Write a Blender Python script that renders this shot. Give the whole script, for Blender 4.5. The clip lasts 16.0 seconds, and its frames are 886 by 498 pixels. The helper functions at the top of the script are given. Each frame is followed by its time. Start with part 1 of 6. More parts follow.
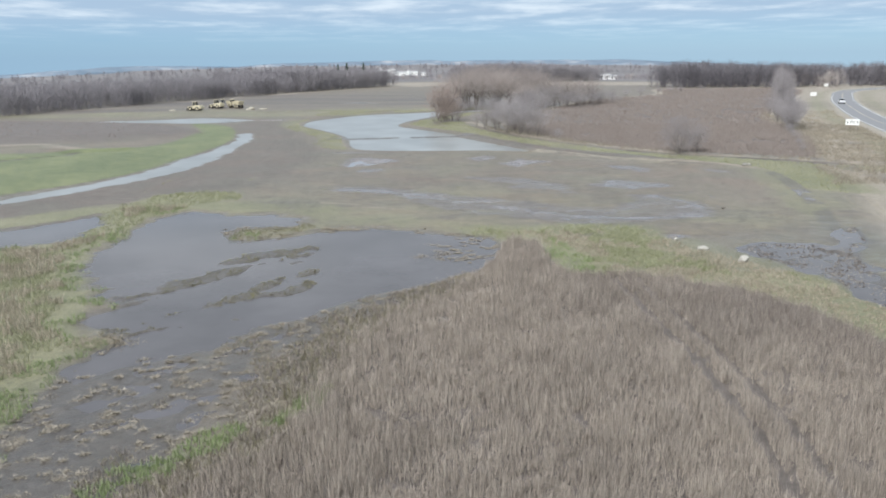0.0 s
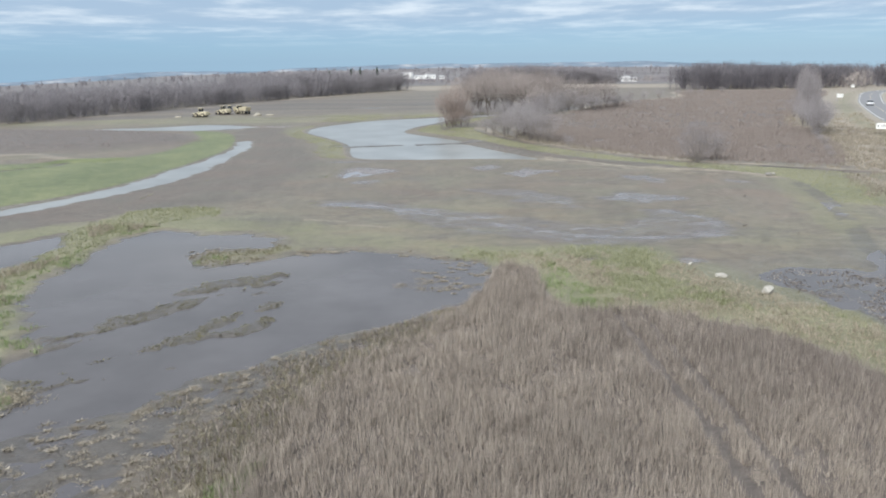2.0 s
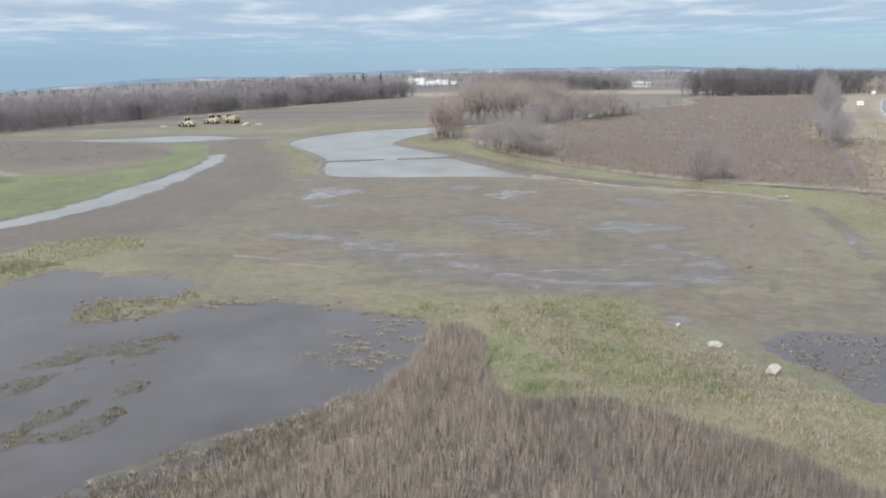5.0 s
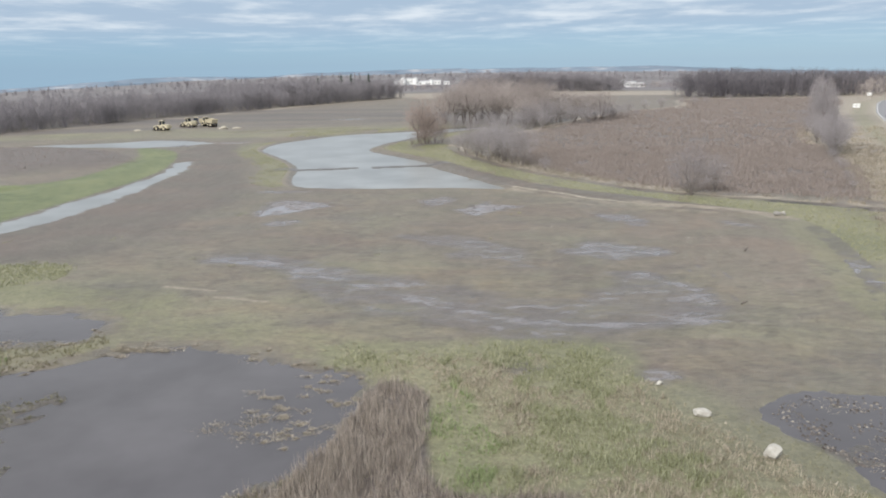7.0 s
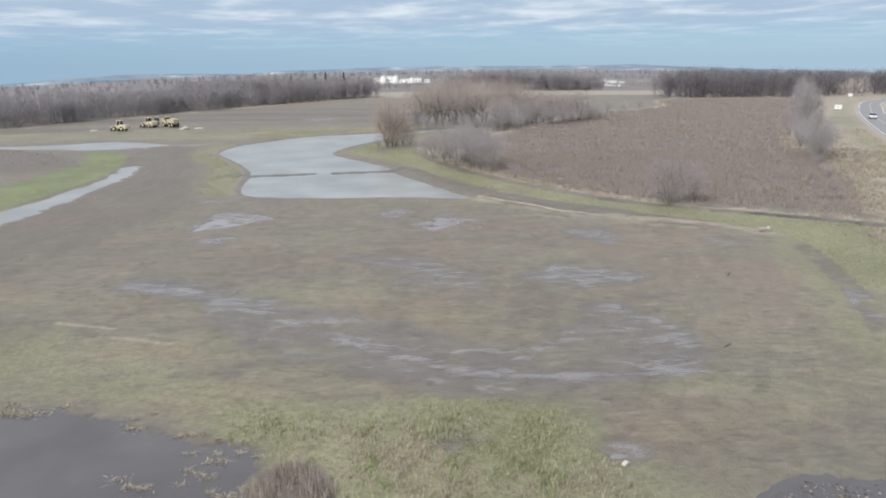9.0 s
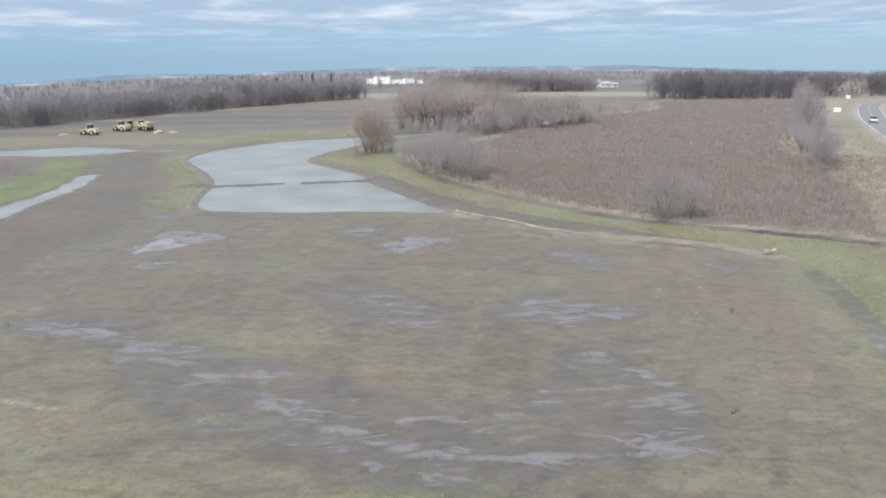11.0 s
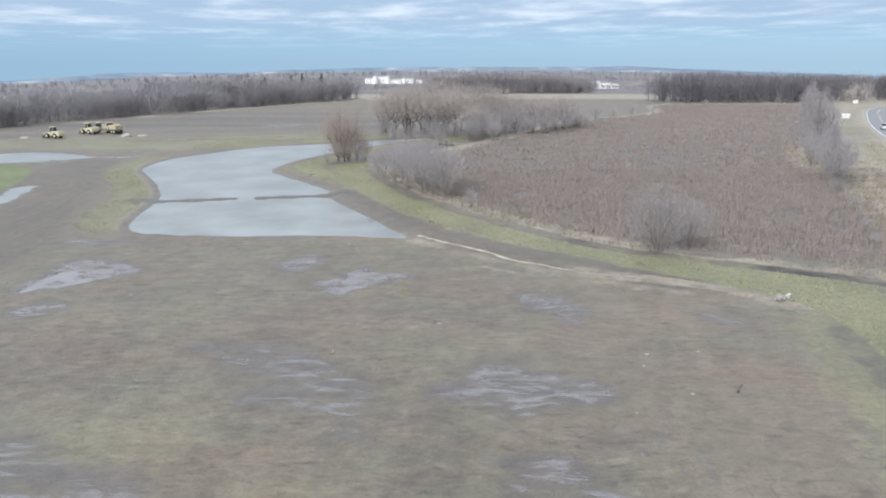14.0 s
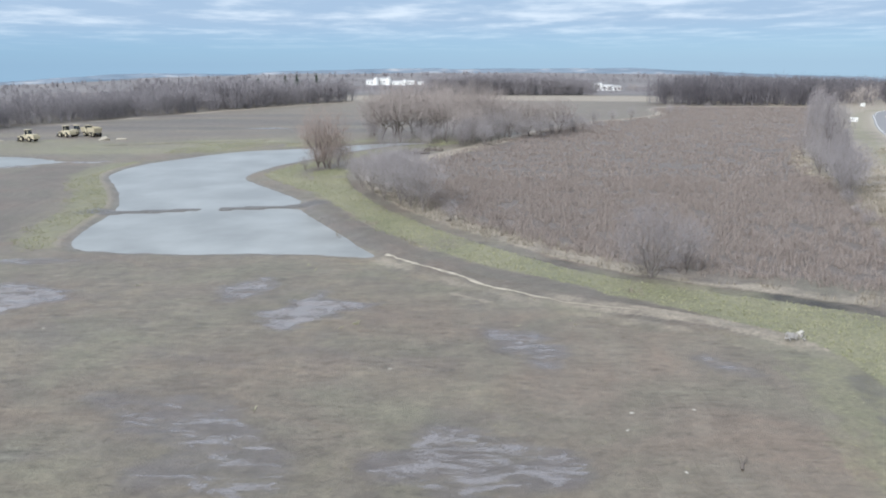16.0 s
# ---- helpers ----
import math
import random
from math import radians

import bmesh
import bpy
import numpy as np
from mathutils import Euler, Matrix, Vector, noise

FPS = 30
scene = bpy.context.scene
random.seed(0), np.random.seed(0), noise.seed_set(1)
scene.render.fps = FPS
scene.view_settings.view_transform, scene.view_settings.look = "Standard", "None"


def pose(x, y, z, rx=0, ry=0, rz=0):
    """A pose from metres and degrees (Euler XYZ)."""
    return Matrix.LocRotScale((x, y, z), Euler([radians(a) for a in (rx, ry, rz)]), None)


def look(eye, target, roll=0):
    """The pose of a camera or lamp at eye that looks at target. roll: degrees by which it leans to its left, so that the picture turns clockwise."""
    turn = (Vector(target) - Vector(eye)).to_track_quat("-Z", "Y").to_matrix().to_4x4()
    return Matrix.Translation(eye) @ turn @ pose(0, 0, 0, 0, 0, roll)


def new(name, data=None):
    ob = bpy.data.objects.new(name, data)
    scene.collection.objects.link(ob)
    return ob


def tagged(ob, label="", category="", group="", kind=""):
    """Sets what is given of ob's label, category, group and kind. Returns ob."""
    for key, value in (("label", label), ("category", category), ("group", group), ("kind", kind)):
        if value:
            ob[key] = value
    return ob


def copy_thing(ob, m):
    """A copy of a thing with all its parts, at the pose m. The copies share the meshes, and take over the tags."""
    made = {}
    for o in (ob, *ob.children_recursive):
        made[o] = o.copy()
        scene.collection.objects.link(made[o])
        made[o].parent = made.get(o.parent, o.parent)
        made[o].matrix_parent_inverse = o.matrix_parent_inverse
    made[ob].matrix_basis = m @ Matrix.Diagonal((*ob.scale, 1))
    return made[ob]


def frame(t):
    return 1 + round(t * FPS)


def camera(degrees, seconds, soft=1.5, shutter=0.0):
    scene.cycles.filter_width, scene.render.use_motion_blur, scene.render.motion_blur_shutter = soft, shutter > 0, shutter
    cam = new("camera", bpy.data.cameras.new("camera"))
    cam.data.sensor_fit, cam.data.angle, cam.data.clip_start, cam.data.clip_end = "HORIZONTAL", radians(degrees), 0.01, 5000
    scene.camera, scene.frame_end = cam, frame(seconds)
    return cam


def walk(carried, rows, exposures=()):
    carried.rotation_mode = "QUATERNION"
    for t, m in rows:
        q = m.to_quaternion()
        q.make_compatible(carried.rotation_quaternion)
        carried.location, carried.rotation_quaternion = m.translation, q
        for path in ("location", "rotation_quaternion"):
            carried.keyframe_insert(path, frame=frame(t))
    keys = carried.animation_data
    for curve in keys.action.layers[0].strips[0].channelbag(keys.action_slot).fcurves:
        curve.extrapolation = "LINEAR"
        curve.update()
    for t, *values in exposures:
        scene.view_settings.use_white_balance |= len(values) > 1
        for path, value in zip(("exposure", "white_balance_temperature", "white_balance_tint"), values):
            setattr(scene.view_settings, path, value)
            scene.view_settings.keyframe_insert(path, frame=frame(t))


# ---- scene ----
# Flooded farmland in early spring, seen from a small aircraft that flies slowly over it.
cam = camera(61.6, 16.0, soft=1.9)
METRES, EYE, TILT, LEAN, TURN = 66.0, 15.4, 0.0, 0.0, 0.0
ROWS = [
    (0.0, 0.0, 0.0, 0.0, -0.11, -14.38, 0.42),
    (0.5, 0.0083, 0.0254, 0.001, 0.72, -14.29, 0.55),
    (1.0, 0.0187, 0.0511, 0.0015, 1.36, -14.26, 0.69),
    (1.5, 0.0294, 0.0779, 0.0011, 1.34, -14.22, 0.77),
    (2.0, 0.0407, 0.1061, 0.0005, 1.34, -14.13, 0.88),
    (2.5, 0.0535, 0.1347, 0.0011, 1.64, -14.07, 0.9),
    (3.0, 0.0674, 0.1637, 0.0013, 1.72, -13.99, 0.98),
    (3.5, 0.0812, 0.1935, 0.0021, 1.8, -13.92, 1.01),
    (4.0, 0.0943, 0.2229, 0.0034, 2.2, -13.83, 1.02),
    (6.5, 0.1496, 0.3673, 0.0108, 2.55, -13.71, 0.99),
    (7.0, 0.1584, 0.3963, 0.0136, 2.05, -13.77, 0.99),
    (7.5, 0.167, 0.4253, 0.0168, 1.86, -13.83, 0.92),
    (8.0, 0.1769, 0.4553, 0.0194, 1.85, -13.9, 0.87),
    (8.5, 0.1871, 0.486, 0.0193, 1.8, -13.89, 0.82),
    (9.0, 0.1977, 0.5185, 0.0161, 0.71, -13.94, 0.74),
    (9.5, 0.2069, 0.5518, 0.0128, 0.2, -13.89, 0.75),
    (12.0, 0.2516, 0.7048, 0.0235, 0.42, -13.91, 0.6),
    (12.5, 0.2615, 0.7346, 0.0254, 0.46, -13.91, 0.51),
    (13.0, 0.2712, 0.7635, 0.0261, 0.47, -13.94, 0.47),
    (13.5, 0.282, 0.7932, 0.0248, 0.4, -13.93, 0.39),
    (14.0, 0.293, 0.8231, 0.0226, 0.42, -13.91, 0.35),
    (14.5, 0.3043, 0.8532, 0.0211, 0.47, -13.9, 0.29),
    (15.0, 0.3146, 0.8808, 0.0202, 0.55, -13.84, 0.26),
    (15.5, 0.3253, 0.9101, 0.0202, 0.59, -13.86, 0.24),
    (16.0, 0.3358, 0.939, 0.0213, 0.65, -13.81, 0.25),
]
walk(cam, [(t, pose(0, 0, EYE, TILT, LEAN, TURN) @ pose(METRES * x, METRES * y, METRES * z, 90 + pitch, roll, yaw)) for t, x, y, z, yaw, pitch, roll in ROWS],
     exposures=[(0.0, 0.43, 6230, 7), (4.0, 0.38, 6370, 8), (7.5, 0.36, 6540, 9), (9.5, 0.37, 6440, 9), (12.5, 0.46, 6170, 8), (14.5, 0.48, 6090, 8), (16.0, 0.43, 6050, 8)])

# ---- sky and sun ----
SUN_UP, SUN_ROUND = 38.0, 215.0
world = bpy.data.worlds.new("sky")
scene.world = world
world.use_nodes = True
wt = world.node_tree
wt.nodes.clear()


def wn(kind, **values):
    n = wt.nodes.new(kind)
    for key, value in values.items():
        n.inputs[key].default_value = value
    return n


def wmath(op, a, b=0.0, clamp=False):
    n = wt.nodes.new("ShaderNodeMath")
    n.operation, n.use_clamp = op, clamp
    for i, v in enumerate((a, b)):
        if isinstance(v, (int, float)):
            n.inputs[i].default_value = v
        else:
            wt.links.new(v, n.inputs[i])
    return n.outputs[0]


def wrange(value, lo, hi, to0=0.0, to1=1.0):
    n = wn("ShaderNodeMapRange", **{"From Min": lo, "From Max": hi, "To Min": to0, "To Max": to1})
    n.interpolation_type = "SMOOTHSTEP"
    wt.links.new(value, n.inputs["Value"])
    return n.outputs[0]


def wmix(fac, a, b):
    n = wt.nodes.new("ShaderNodeMix")
    n.data_type = "RGBA"
    for socket, v in ((n.inputs[0], fac), (n.inputs[6], a), (n.inputs[7], b)):
        if isinstance(v, (tuple, float)):
            socket.default_value = v
        else:
            wt.links.new(v, socket)
    return n.outputs[2]


coord = wt.nodes.new("ShaderNodeTexCoord").outputs["Generated"]
split = wt.nodes.new("ShaderNodeSeparateXYZ")
wt.links.new(coord, split.inputs[0])
up = wmath("MAXIMUM", split.outputs[2], 0.004)
lifted = wt.nodes.new("ShaderNodeCombineXYZ")
wt.links.new(split.outputs[0], lifted.inputs[0])
wt.links.new(split.outputs[1], lifted.inputs[1])
wt.links.new(up, lifted.inputs[2])
nishita = wt.nodes.new("ShaderNodeTexSky")
nishita.sky_type = "NISHITA"
nishita.sun_disc = False
nishita.sun_elevation, nishita.sun_rotation = radians(SUN_UP), radians(SUN_ROUND)
nishita.air_density, nishita.dust_density, nishita.ozone_density = 1.0, 0.3, 2.0
wt.links.new(lifted.outputs[0], nishita.inputs["Vector"])
# a flat cloud deck: the direction cut with a plane overhead
deck = wt.nodes.new("ShaderNodeCombineXYZ")
high = wmath("ADD", up, 0.035)
wt.links.new(wmath("DIVIDE", split.outputs[0], high), deck.inputs[0])
wt.links.new(wmath("DIVIDE", split.outputs[1], high), deck.inputs[1])


def deck_noise(scale, detail, rough, shift):
    m = wt.nodes.new("ShaderNodeMapping")
    m.inputs["Location"].default_value = (shift, shift * 0.7, shift * 0.3)
    m.inputs["Scale"].default_value = (1.0, 0.8, 1.0)
    wt.links.new(deck.outputs[0], m.inputs["Vector"])
    n = wn("ShaderNodeTexNoise", Scale=scale, Detail=detail, Roughness=rough)
    wt.links.new(m.outputs[0], n.inputs["Vector"])
    return n.outputs[0]


broad = deck_noise(0.33, 5.0, 0.55, 3.1)
fine = deck_noise(0.95, 6.0, 0.6, 7.4)
body = wmath("ADD", wmath("MULTIPLY", broad, 0.6), wmath("MULTIPLY", fine, 0.4))
cover = wmath("MULTIPLY", wrange(body, 0.24, 0.42), wrange(split.outputs[2], 0.012, 0.062))
bright = wrange(wmath("ADD", wmath("MULTIPLY", fine, 0.65), wmath("MULTIPLY", broad, 0.35)), 0.44, 0.68)
cloud = wmix(bright, (3.35, 4.25, 5.4, 1.0), (6.1, 6.6, 7.2, 1.0))
cloud_high = wmix(bright, (5.0, 5.15, 5.4, 1.0), (7.2, 7.25, 7.4, 1.0))
cloud = wmix(wrange(split.outputs[2], 0.1, 0.24), cloud, cloud_high)
clear = wmix(0.75, nishita.outputs[0], (1.35, 3.05, 5.1, 1.0))
shown = wmix(wmath("MULTIPLY", cover, 0.92), clear, cloud)
back = wt.nodes.new("ShaderNodeBackground")
wt.links.new(wmath("ADD", 0.1, wmath("MULTIPLY", wrange(split.outputs[2], 0.15, 1.0), 0.08)), back.inputs["Strength"])  # an overcast sky is brightest overhead
wt.links.new(shown, back.inputs["Color"])
wt.links.new(back.outputs[0], wt.nodes.new("ShaderNodeOutputWorld").inputs["Surface"])

sun = new("sun", bpy.data.lights.new("sun", "SUN"))
sun.data.energy, sun.data.angle, sun.data.color = 2.7, radians(18), (1.0, 0.96, 0.92)
sun.matrix_world = look((0, 0, 200), (200 * math.sin(radians(SUN_ROUND + 180)), 200 * math.cos(radians(SUN_ROUND + 180)), 200 - 200 * math.tan(radians(SUN_UP))))


# ---- materials ----
def material(name):
    m = bpy.data.materials.new(name)
    m.use_nodes = True
    t = m.node_tree
    return m, t, t.nodes["Principled BSDF"]


def add(t, kind, **values):
    n = t.nodes.new(kind)
    for key, value in values.items():
        n.inputs[key.replace("_", " ")].default_value = value
    return n


def place(t, scale=(1, 1, 1), turn=0.0):
    m = t.nodes.new("ShaderNodeMapping")
    m.inputs["Scale"].default_value = scale
    m.inputs["Rotation"].default_value = (0, 0, radians(turn))
    t.links.new(t.nodes.new("ShaderNodeTexCoord").outputs["Object"], m.inputs["Vector"])
    return m.outputs[0]


def grain(t, scale, detail=4.0, rough=0.6, stretch=(1, 1, 1), turn=0.0, warp=0.0):
    n = add(t, "ShaderNodeTexNoise", Scale=scale, Detail=detail, Roughness=rough, Distortion=warp)
    t.links.new(place(t, stretch, turn), n.inputs["Vector"])
    return n.outputs[0]


def ramp(t, value, *stops):
    r = t.nodes.new("ShaderNodeValToRGB")
    el = r.color_ramp.elements
    while len(el) < len(stops):
        el.new(0.5)
    for e, (p, c) in zip(el, stops):
        e.position, e.color = p, (*c, 1.0)
    t.links.new(value, r.inputs[0])
    return r.outputs[0]


def mix(t, fac, a, b, blend="MIX"):
    n = t.nodes.new("ShaderNodeMix")
    n.data_type, n.blend_type = "RGBA", blend
    for socket, v in ((n.inputs[0], fac), (n.inputs[6], a), (n.inputs[7], b)):
        if isinstance(v, (tuple, float)):
            socket.default_value = v
        else:
            t.links.new(v, socket)
    return n.outputs[2]


def calc(t, op, a, b, clamp=True):
    n = t.nodes.new("ShaderNodeMath")
    n.operation, n.use_clamp = op, clamp
    for i, v in enumerate((a, b)):
        if isinstance(v, (int, float)):
            n.inputs[i].default_value = v
        else:
            t.links.new(v, n.inputs[i])
    return n.outputs[0]


def relief(t, bsdf, height, strength, distance):
    b = add(t, "ShaderNodeBump", Strength=strength, Distance=distance)
    t.links.new(height, b.inputs["Height"])
    t.links.new(b.outputs[0], bsdf.inputs["Normal"])


def attribute(t, name):
    a = t.nodes.new("ShaderNodeAttribute")
    a.attribute_name = name
    return a.outputs["Fac"]


def ground_material():
    m, t, b = material("ground")
    small, mid, wide = grain(t, 5.0, 6, 0.7), grain(t, 0.7, 5, 0.62), grain(t, 0.09, 5, 0.6)
    rows = grain(t, 0.55, 7, 0.72, (0.75, 1.1, 1), -14, 0.3)
    soil = ramp(t, calc(t, "ADD", calc(t, "MULTIPLY", rows, 0.5), calc(t, "MULTIPLY", calc(t, "ADD", mid, wide, False), 0.25)), (0.36, (0.105, 0.087, 0.07)), (0.5, (0.147, 0.124, 0.1)), (0.64, (0.19, 0.162, 0.131)))
    olive = ramp(t, mid, (0.3, (0.17, 0.156, 0.1)), (0.7, (0.236, 0.217, 0.143)))
    field = mix(t, calc(t, "MULTIPLY", ramp(t, calc(t, "ADD", calc(t, "MULTIPLY", rows, 0.5), calc(t, "MULTIPLY", wide, 0.55)), (0.4, (0, 0, 0)), (0.62, (0.85, 0.85, 0.85))), attribute(t, "olive")), soil, olive)
    grass = mix(t, ramp(t, wide, (0.4, (0, 0, 0)), (0.62, (1, 1, 1))),
                ramp(t, small, (0.3, (0.12, 0.12, 0.066)), (0.7, (0.195, 0.194, 0.11))),
                ramp(t, small, (0.3, (0.155, 0.146, 0.085)), (0.7, (0.26, 0.245, 0.155))))
    straw = ramp(t, small, (0.3, (0.18, 0.152, 0.118)), (0.5, (0.27, 0.232, 0.182)), (0.75, (0.36, 0.315, 0.25)))
    weeds = ramp(t, calc(t, "ADD", calc(t, "MULTIPLY", small, 0.5), calc(t, "MULTIPLY", mid, 0.5)), (0.3, (0.072, 0.06, 0.052)), (0.55, (0.132, 0.111, 0.099)), (0.75, (0.19, 0.161, 0.144)))
    wheat = ramp(t, calc(t, "ADD", calc(t, "MULTIPLY", mid, 0.5), calc(t, "MULTIPLY", wide, 0.5)), (0.38, (0.088, 0.112, 0.043)), (0.62, (0.175, 0.19, 0.085)))
    mud = ramp(t, mid, (0.3, (0.06, 0.054, 0.05)), (0.7, (0.13, 0.116, 0.1)))
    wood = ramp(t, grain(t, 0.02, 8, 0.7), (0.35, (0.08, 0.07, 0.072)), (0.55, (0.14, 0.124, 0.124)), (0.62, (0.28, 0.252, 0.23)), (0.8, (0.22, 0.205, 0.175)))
    silt = ramp(t, mid, (0.3, (0.085, 0.074, 0.072)), (0.7, (0.15, 0.131, 0.126)))
    field = mix(t, calc(t, "MULTIPLY", ramp(t, grain(t, 0.16, 6, 0.68, (0.8, 1.1, 1), 20, 0.4), (0.5, (0, 0, 0)), (0.66, (1, 1, 1))), 0.4), field, silt)
    clump = ramp(t, grain(t, 1.1, 5, 0.7, (0.8, 1.15, 1), 10, 0.5), (0.56, (0, 0, 0)), (0.66, (1, 1, 1)))
    field = mix(t, calc(t, "MULTIPLY", clump, calc(t, "MULTIPLY", ramp(t, grain(t, 0.2, 3, 0.6), (0.42, (0, 0, 0)), (0.6, (1, 1, 1))), 0.45)), field, (0.072, 0.06, 0.046, 1.0))
    field = mix(t, attribute(t, "haul"), field, ramp(t, calc(t, "ADD", calc(t, "MULTIPLY", mid, 0.5), calc(t, "MULTIPLY", wide, 0.5)), (0.35, (0.098, 0.082, 0.069)), (0.65, (0.146, 0.124, 0.103))))
    field = mix(t, attribute(t, "dry"), field, ramp(t, calc(t, "ADD", calc(t, "MULTIPLY", mid, 0.5), calc(t, "MULTIPLY", wide, 0.5)), (0.35, (0.142, 0.117, 0.091)), (0.65, (0.197, 0.165, 0.13))))
    scuff = grain(t, 1.5, 7, 0.74, (0.42, 1.35, 1), 16, 0.6)
    where = ramp(t, grain(t, 0.22, 4, 0.62), (0.4, (0.15, 0.15, 0.15)), (0.6, (1, 1, 1)))
    field = mix(t, calc(t, "MULTIPLY", calc(t, "MULTIPLY", ramp(t, scuff, (0.385, (1, 1, 1)), (0.455, (0, 0, 0))), where), 0.6), field, (0.055, 0.045, 0.036, 1.0))
    field = mix(t, calc(t, "MULTIPLY", calc(t, "MULTIPLY", ramp(t, scuff, (0.56, (0, 0, 0)), (0.63, (1, 1, 1))), where), 0.5), field, (0.25, 0.222, 0.18, 1.0))
    # wheel marks: bands that follow the run of the tracks
    along = t.nodes.new("ShaderNodeCombineXYZ")
    t.links.new(attribute(t, "run"), along.inputs[0])
    stretch = add(t, "ShaderNodeVectorMath")
    stretch.operation = "MULTIPLY"
    stretch.inputs[1].default_value = (0.0, 0.04, 0.0)
    t.links.new(t.nodes.new("ShaderNodeTexCoord").outputs["Object"], stretch.inputs[0])
    both = add(t, "ShaderNodeVectorMath")
    t.links.new(along.outputs[0], both.inputs[0])
    t.links.new(stretch.outputs[0], both.inputs[1])
    lines = add(t, "ShaderNodeTexNoise", Scale=3.0, Detail=5.0, Roughness=0.7)
    t.links.new(both.outputs[0], lines.inputs["Vector"])
    tracks = attribute(t, "tracks")
    field = mix(t, calc(t, "MULTIPLY", calc(t, "MULTIPLY", ramp(t, lines.outputs[0], (0.38, (1, 1, 1)), (0.43, (0, 0, 0))), tracks), 0.45), field, (0.07, 0.058, 0.048, 1.0))
    field = mix(t, calc(t, "MULTIPLY", calc(t, "MULTIPLY", ramp(t, lines.outputs[0], (0.54, (0, 0, 0)), (0.62, (1, 1, 1))), tracks), 0.36), field, (0.23, 0.2, 0.16, 1.0))
    field = mix(t, 0.4, field, ramp(t, grain(t, 0.11, 6, 0.68, (0.8, 1.1, 1), 12, 0.5), (0.36, (0.86, 1.0, 0.9)), (0.5, (1.0, 1.0, 1.0)), (0.64, (1.14, 0.97, 0.92))), "MULTIPLY")
    colour = field
    # the last, near-black cover paints the shade and dark growth in the ditches
    for name, cover in (("straw", straw), ("grass", grass), ("weeds", weeds), ("wheat", wheat), ("distance", wood), ("mud", mud), ("ditch_shade", (0.03, 0.026, 0.023, 1.0))):
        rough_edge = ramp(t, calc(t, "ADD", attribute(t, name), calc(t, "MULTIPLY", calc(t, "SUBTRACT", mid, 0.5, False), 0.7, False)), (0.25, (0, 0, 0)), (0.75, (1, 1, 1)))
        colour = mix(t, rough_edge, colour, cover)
    wet = attribute(t, "wet")
    colour = mix(t, calc(t, "MULTIPLY", wet, 0.45), colour, (0.085, 0.075, 0.068, 1.0))
    fibre = grain(t, 1.9, 7, 0.78, (0.8, 1.15, 1), 24, 0.4)
    colour = mix(t, 0.48, colour, ramp(t, fibre, (0.34, (0.46, 0.46, 0.46)), (0.48, (0.96, 0.96, 0.96)), (0.68, (1.32, 1.32, 1.32))), "MULTIPLY")
    colour = mix(t, 0.4, colour, ramp(t, small, (0.3, (0.55, 0.55, 0.55)), (0.7, (1.25, 1.25, 1.25))), "MULTIPLY")
    # soaked mud, and a thin film of standing water in its lowest streaks
    soak = attribute(t, "film")
    colour = mix(t, calc(t, "MULTIPLY", ramp(t, calc(t, "ADD", soak, calc(t, "MULTIPLY", calc(t, "SUBTRACT", grain(t, 0.45, 7, 0.7, (0.4, 1.2, 1), -6, 0.4), 0.5, False), 2.6, False)), (0.35, (0, 0, 0)), (0.9, (1, 1, 1))), 0.6), colour, ramp(t, mid, (0.3, (0.085, 0.073, 0.073)), (0.7, (0.135, 0.118, 0.118))))
    film = ramp(t, calc(t, "ADD", calc(t, "MULTIPLY", soak, 0.34), grain(t, 0.9, 9, 0.76, (0.36, 1.2, 1), 8, 0.8)), (0.785, (0, 0, 0)), (0.84, (1, 1, 1)))
    # pale tone of the film: silt, with the reflected sky painted in
    colour = mix(t, calc(t, "MULTIPLY", film, 0.85), colour, (0.205, 0.192, 0.196, 1.0))
    t.links.new(colour, b.inputs["Base Color"])
    damp = ramp(t, calc(t, "ADD", wet, calc(t, "MULTIPLY", calc(t, "SUBTRACT", rows, 0.5, False), 0.8, False)), (0.25, (0.56, 0.56, 0.56)), (0.8, (0.3, 0.3, 0.3)))
    t.links.new(mix(t, film, damp, (0.13, 0.13, 0.13, 1.0)), b.inputs["Roughness"])
    relief(t, b, calc(t, "ADD", calc(t, "MULTIPLY", small, 0.45), calc(t, "MULTIPLY", scuff, 0.5)), 0.7, 0.2)
    return m


def water_material(name, colour, rough, ripple):
    m, t, b = material(name)
    tint = ramp(t, grain(t, 0.12, 4, 0.6), (0.35, tuple(c * 0.8 for c in colour)), (0.7, tuple(c * 1.2 for c in colour)))
    t.links.new(tint, b.inputs["Base Color"])
    b.inputs["Roughness"].default_value = rough
    b.inputs["IOR"].default_value = 1.33
    relief(t, b, grain(t, 1.6, 4, 0.6, (0.5, 1.6, 1)), ripple, 0.04)
    return m


def plant_material(name, *stops, rough=0.85, patch=0.25):
    """Dry or green stems: one tone for each stem, with patches over the ground."""
    m, t, b = material(name)
    g = t.nodes.new("ShaderNodeNewGeometry").outputs["Random Per Island"]
    v = calc(t, "ADD", calc(t, "MULTIPLY", g, 0.6), calc(t, "MULTIPLY", grain(t, patch, 4, 0.6), 0.4))
    t.links.new(ramp(t, v, *stops), b.inputs["Base Color"])
    b.inputs["Roughness"].default_value = rough
    b.inputs["Specular IOR Level"].default_value = 0.2
    return m


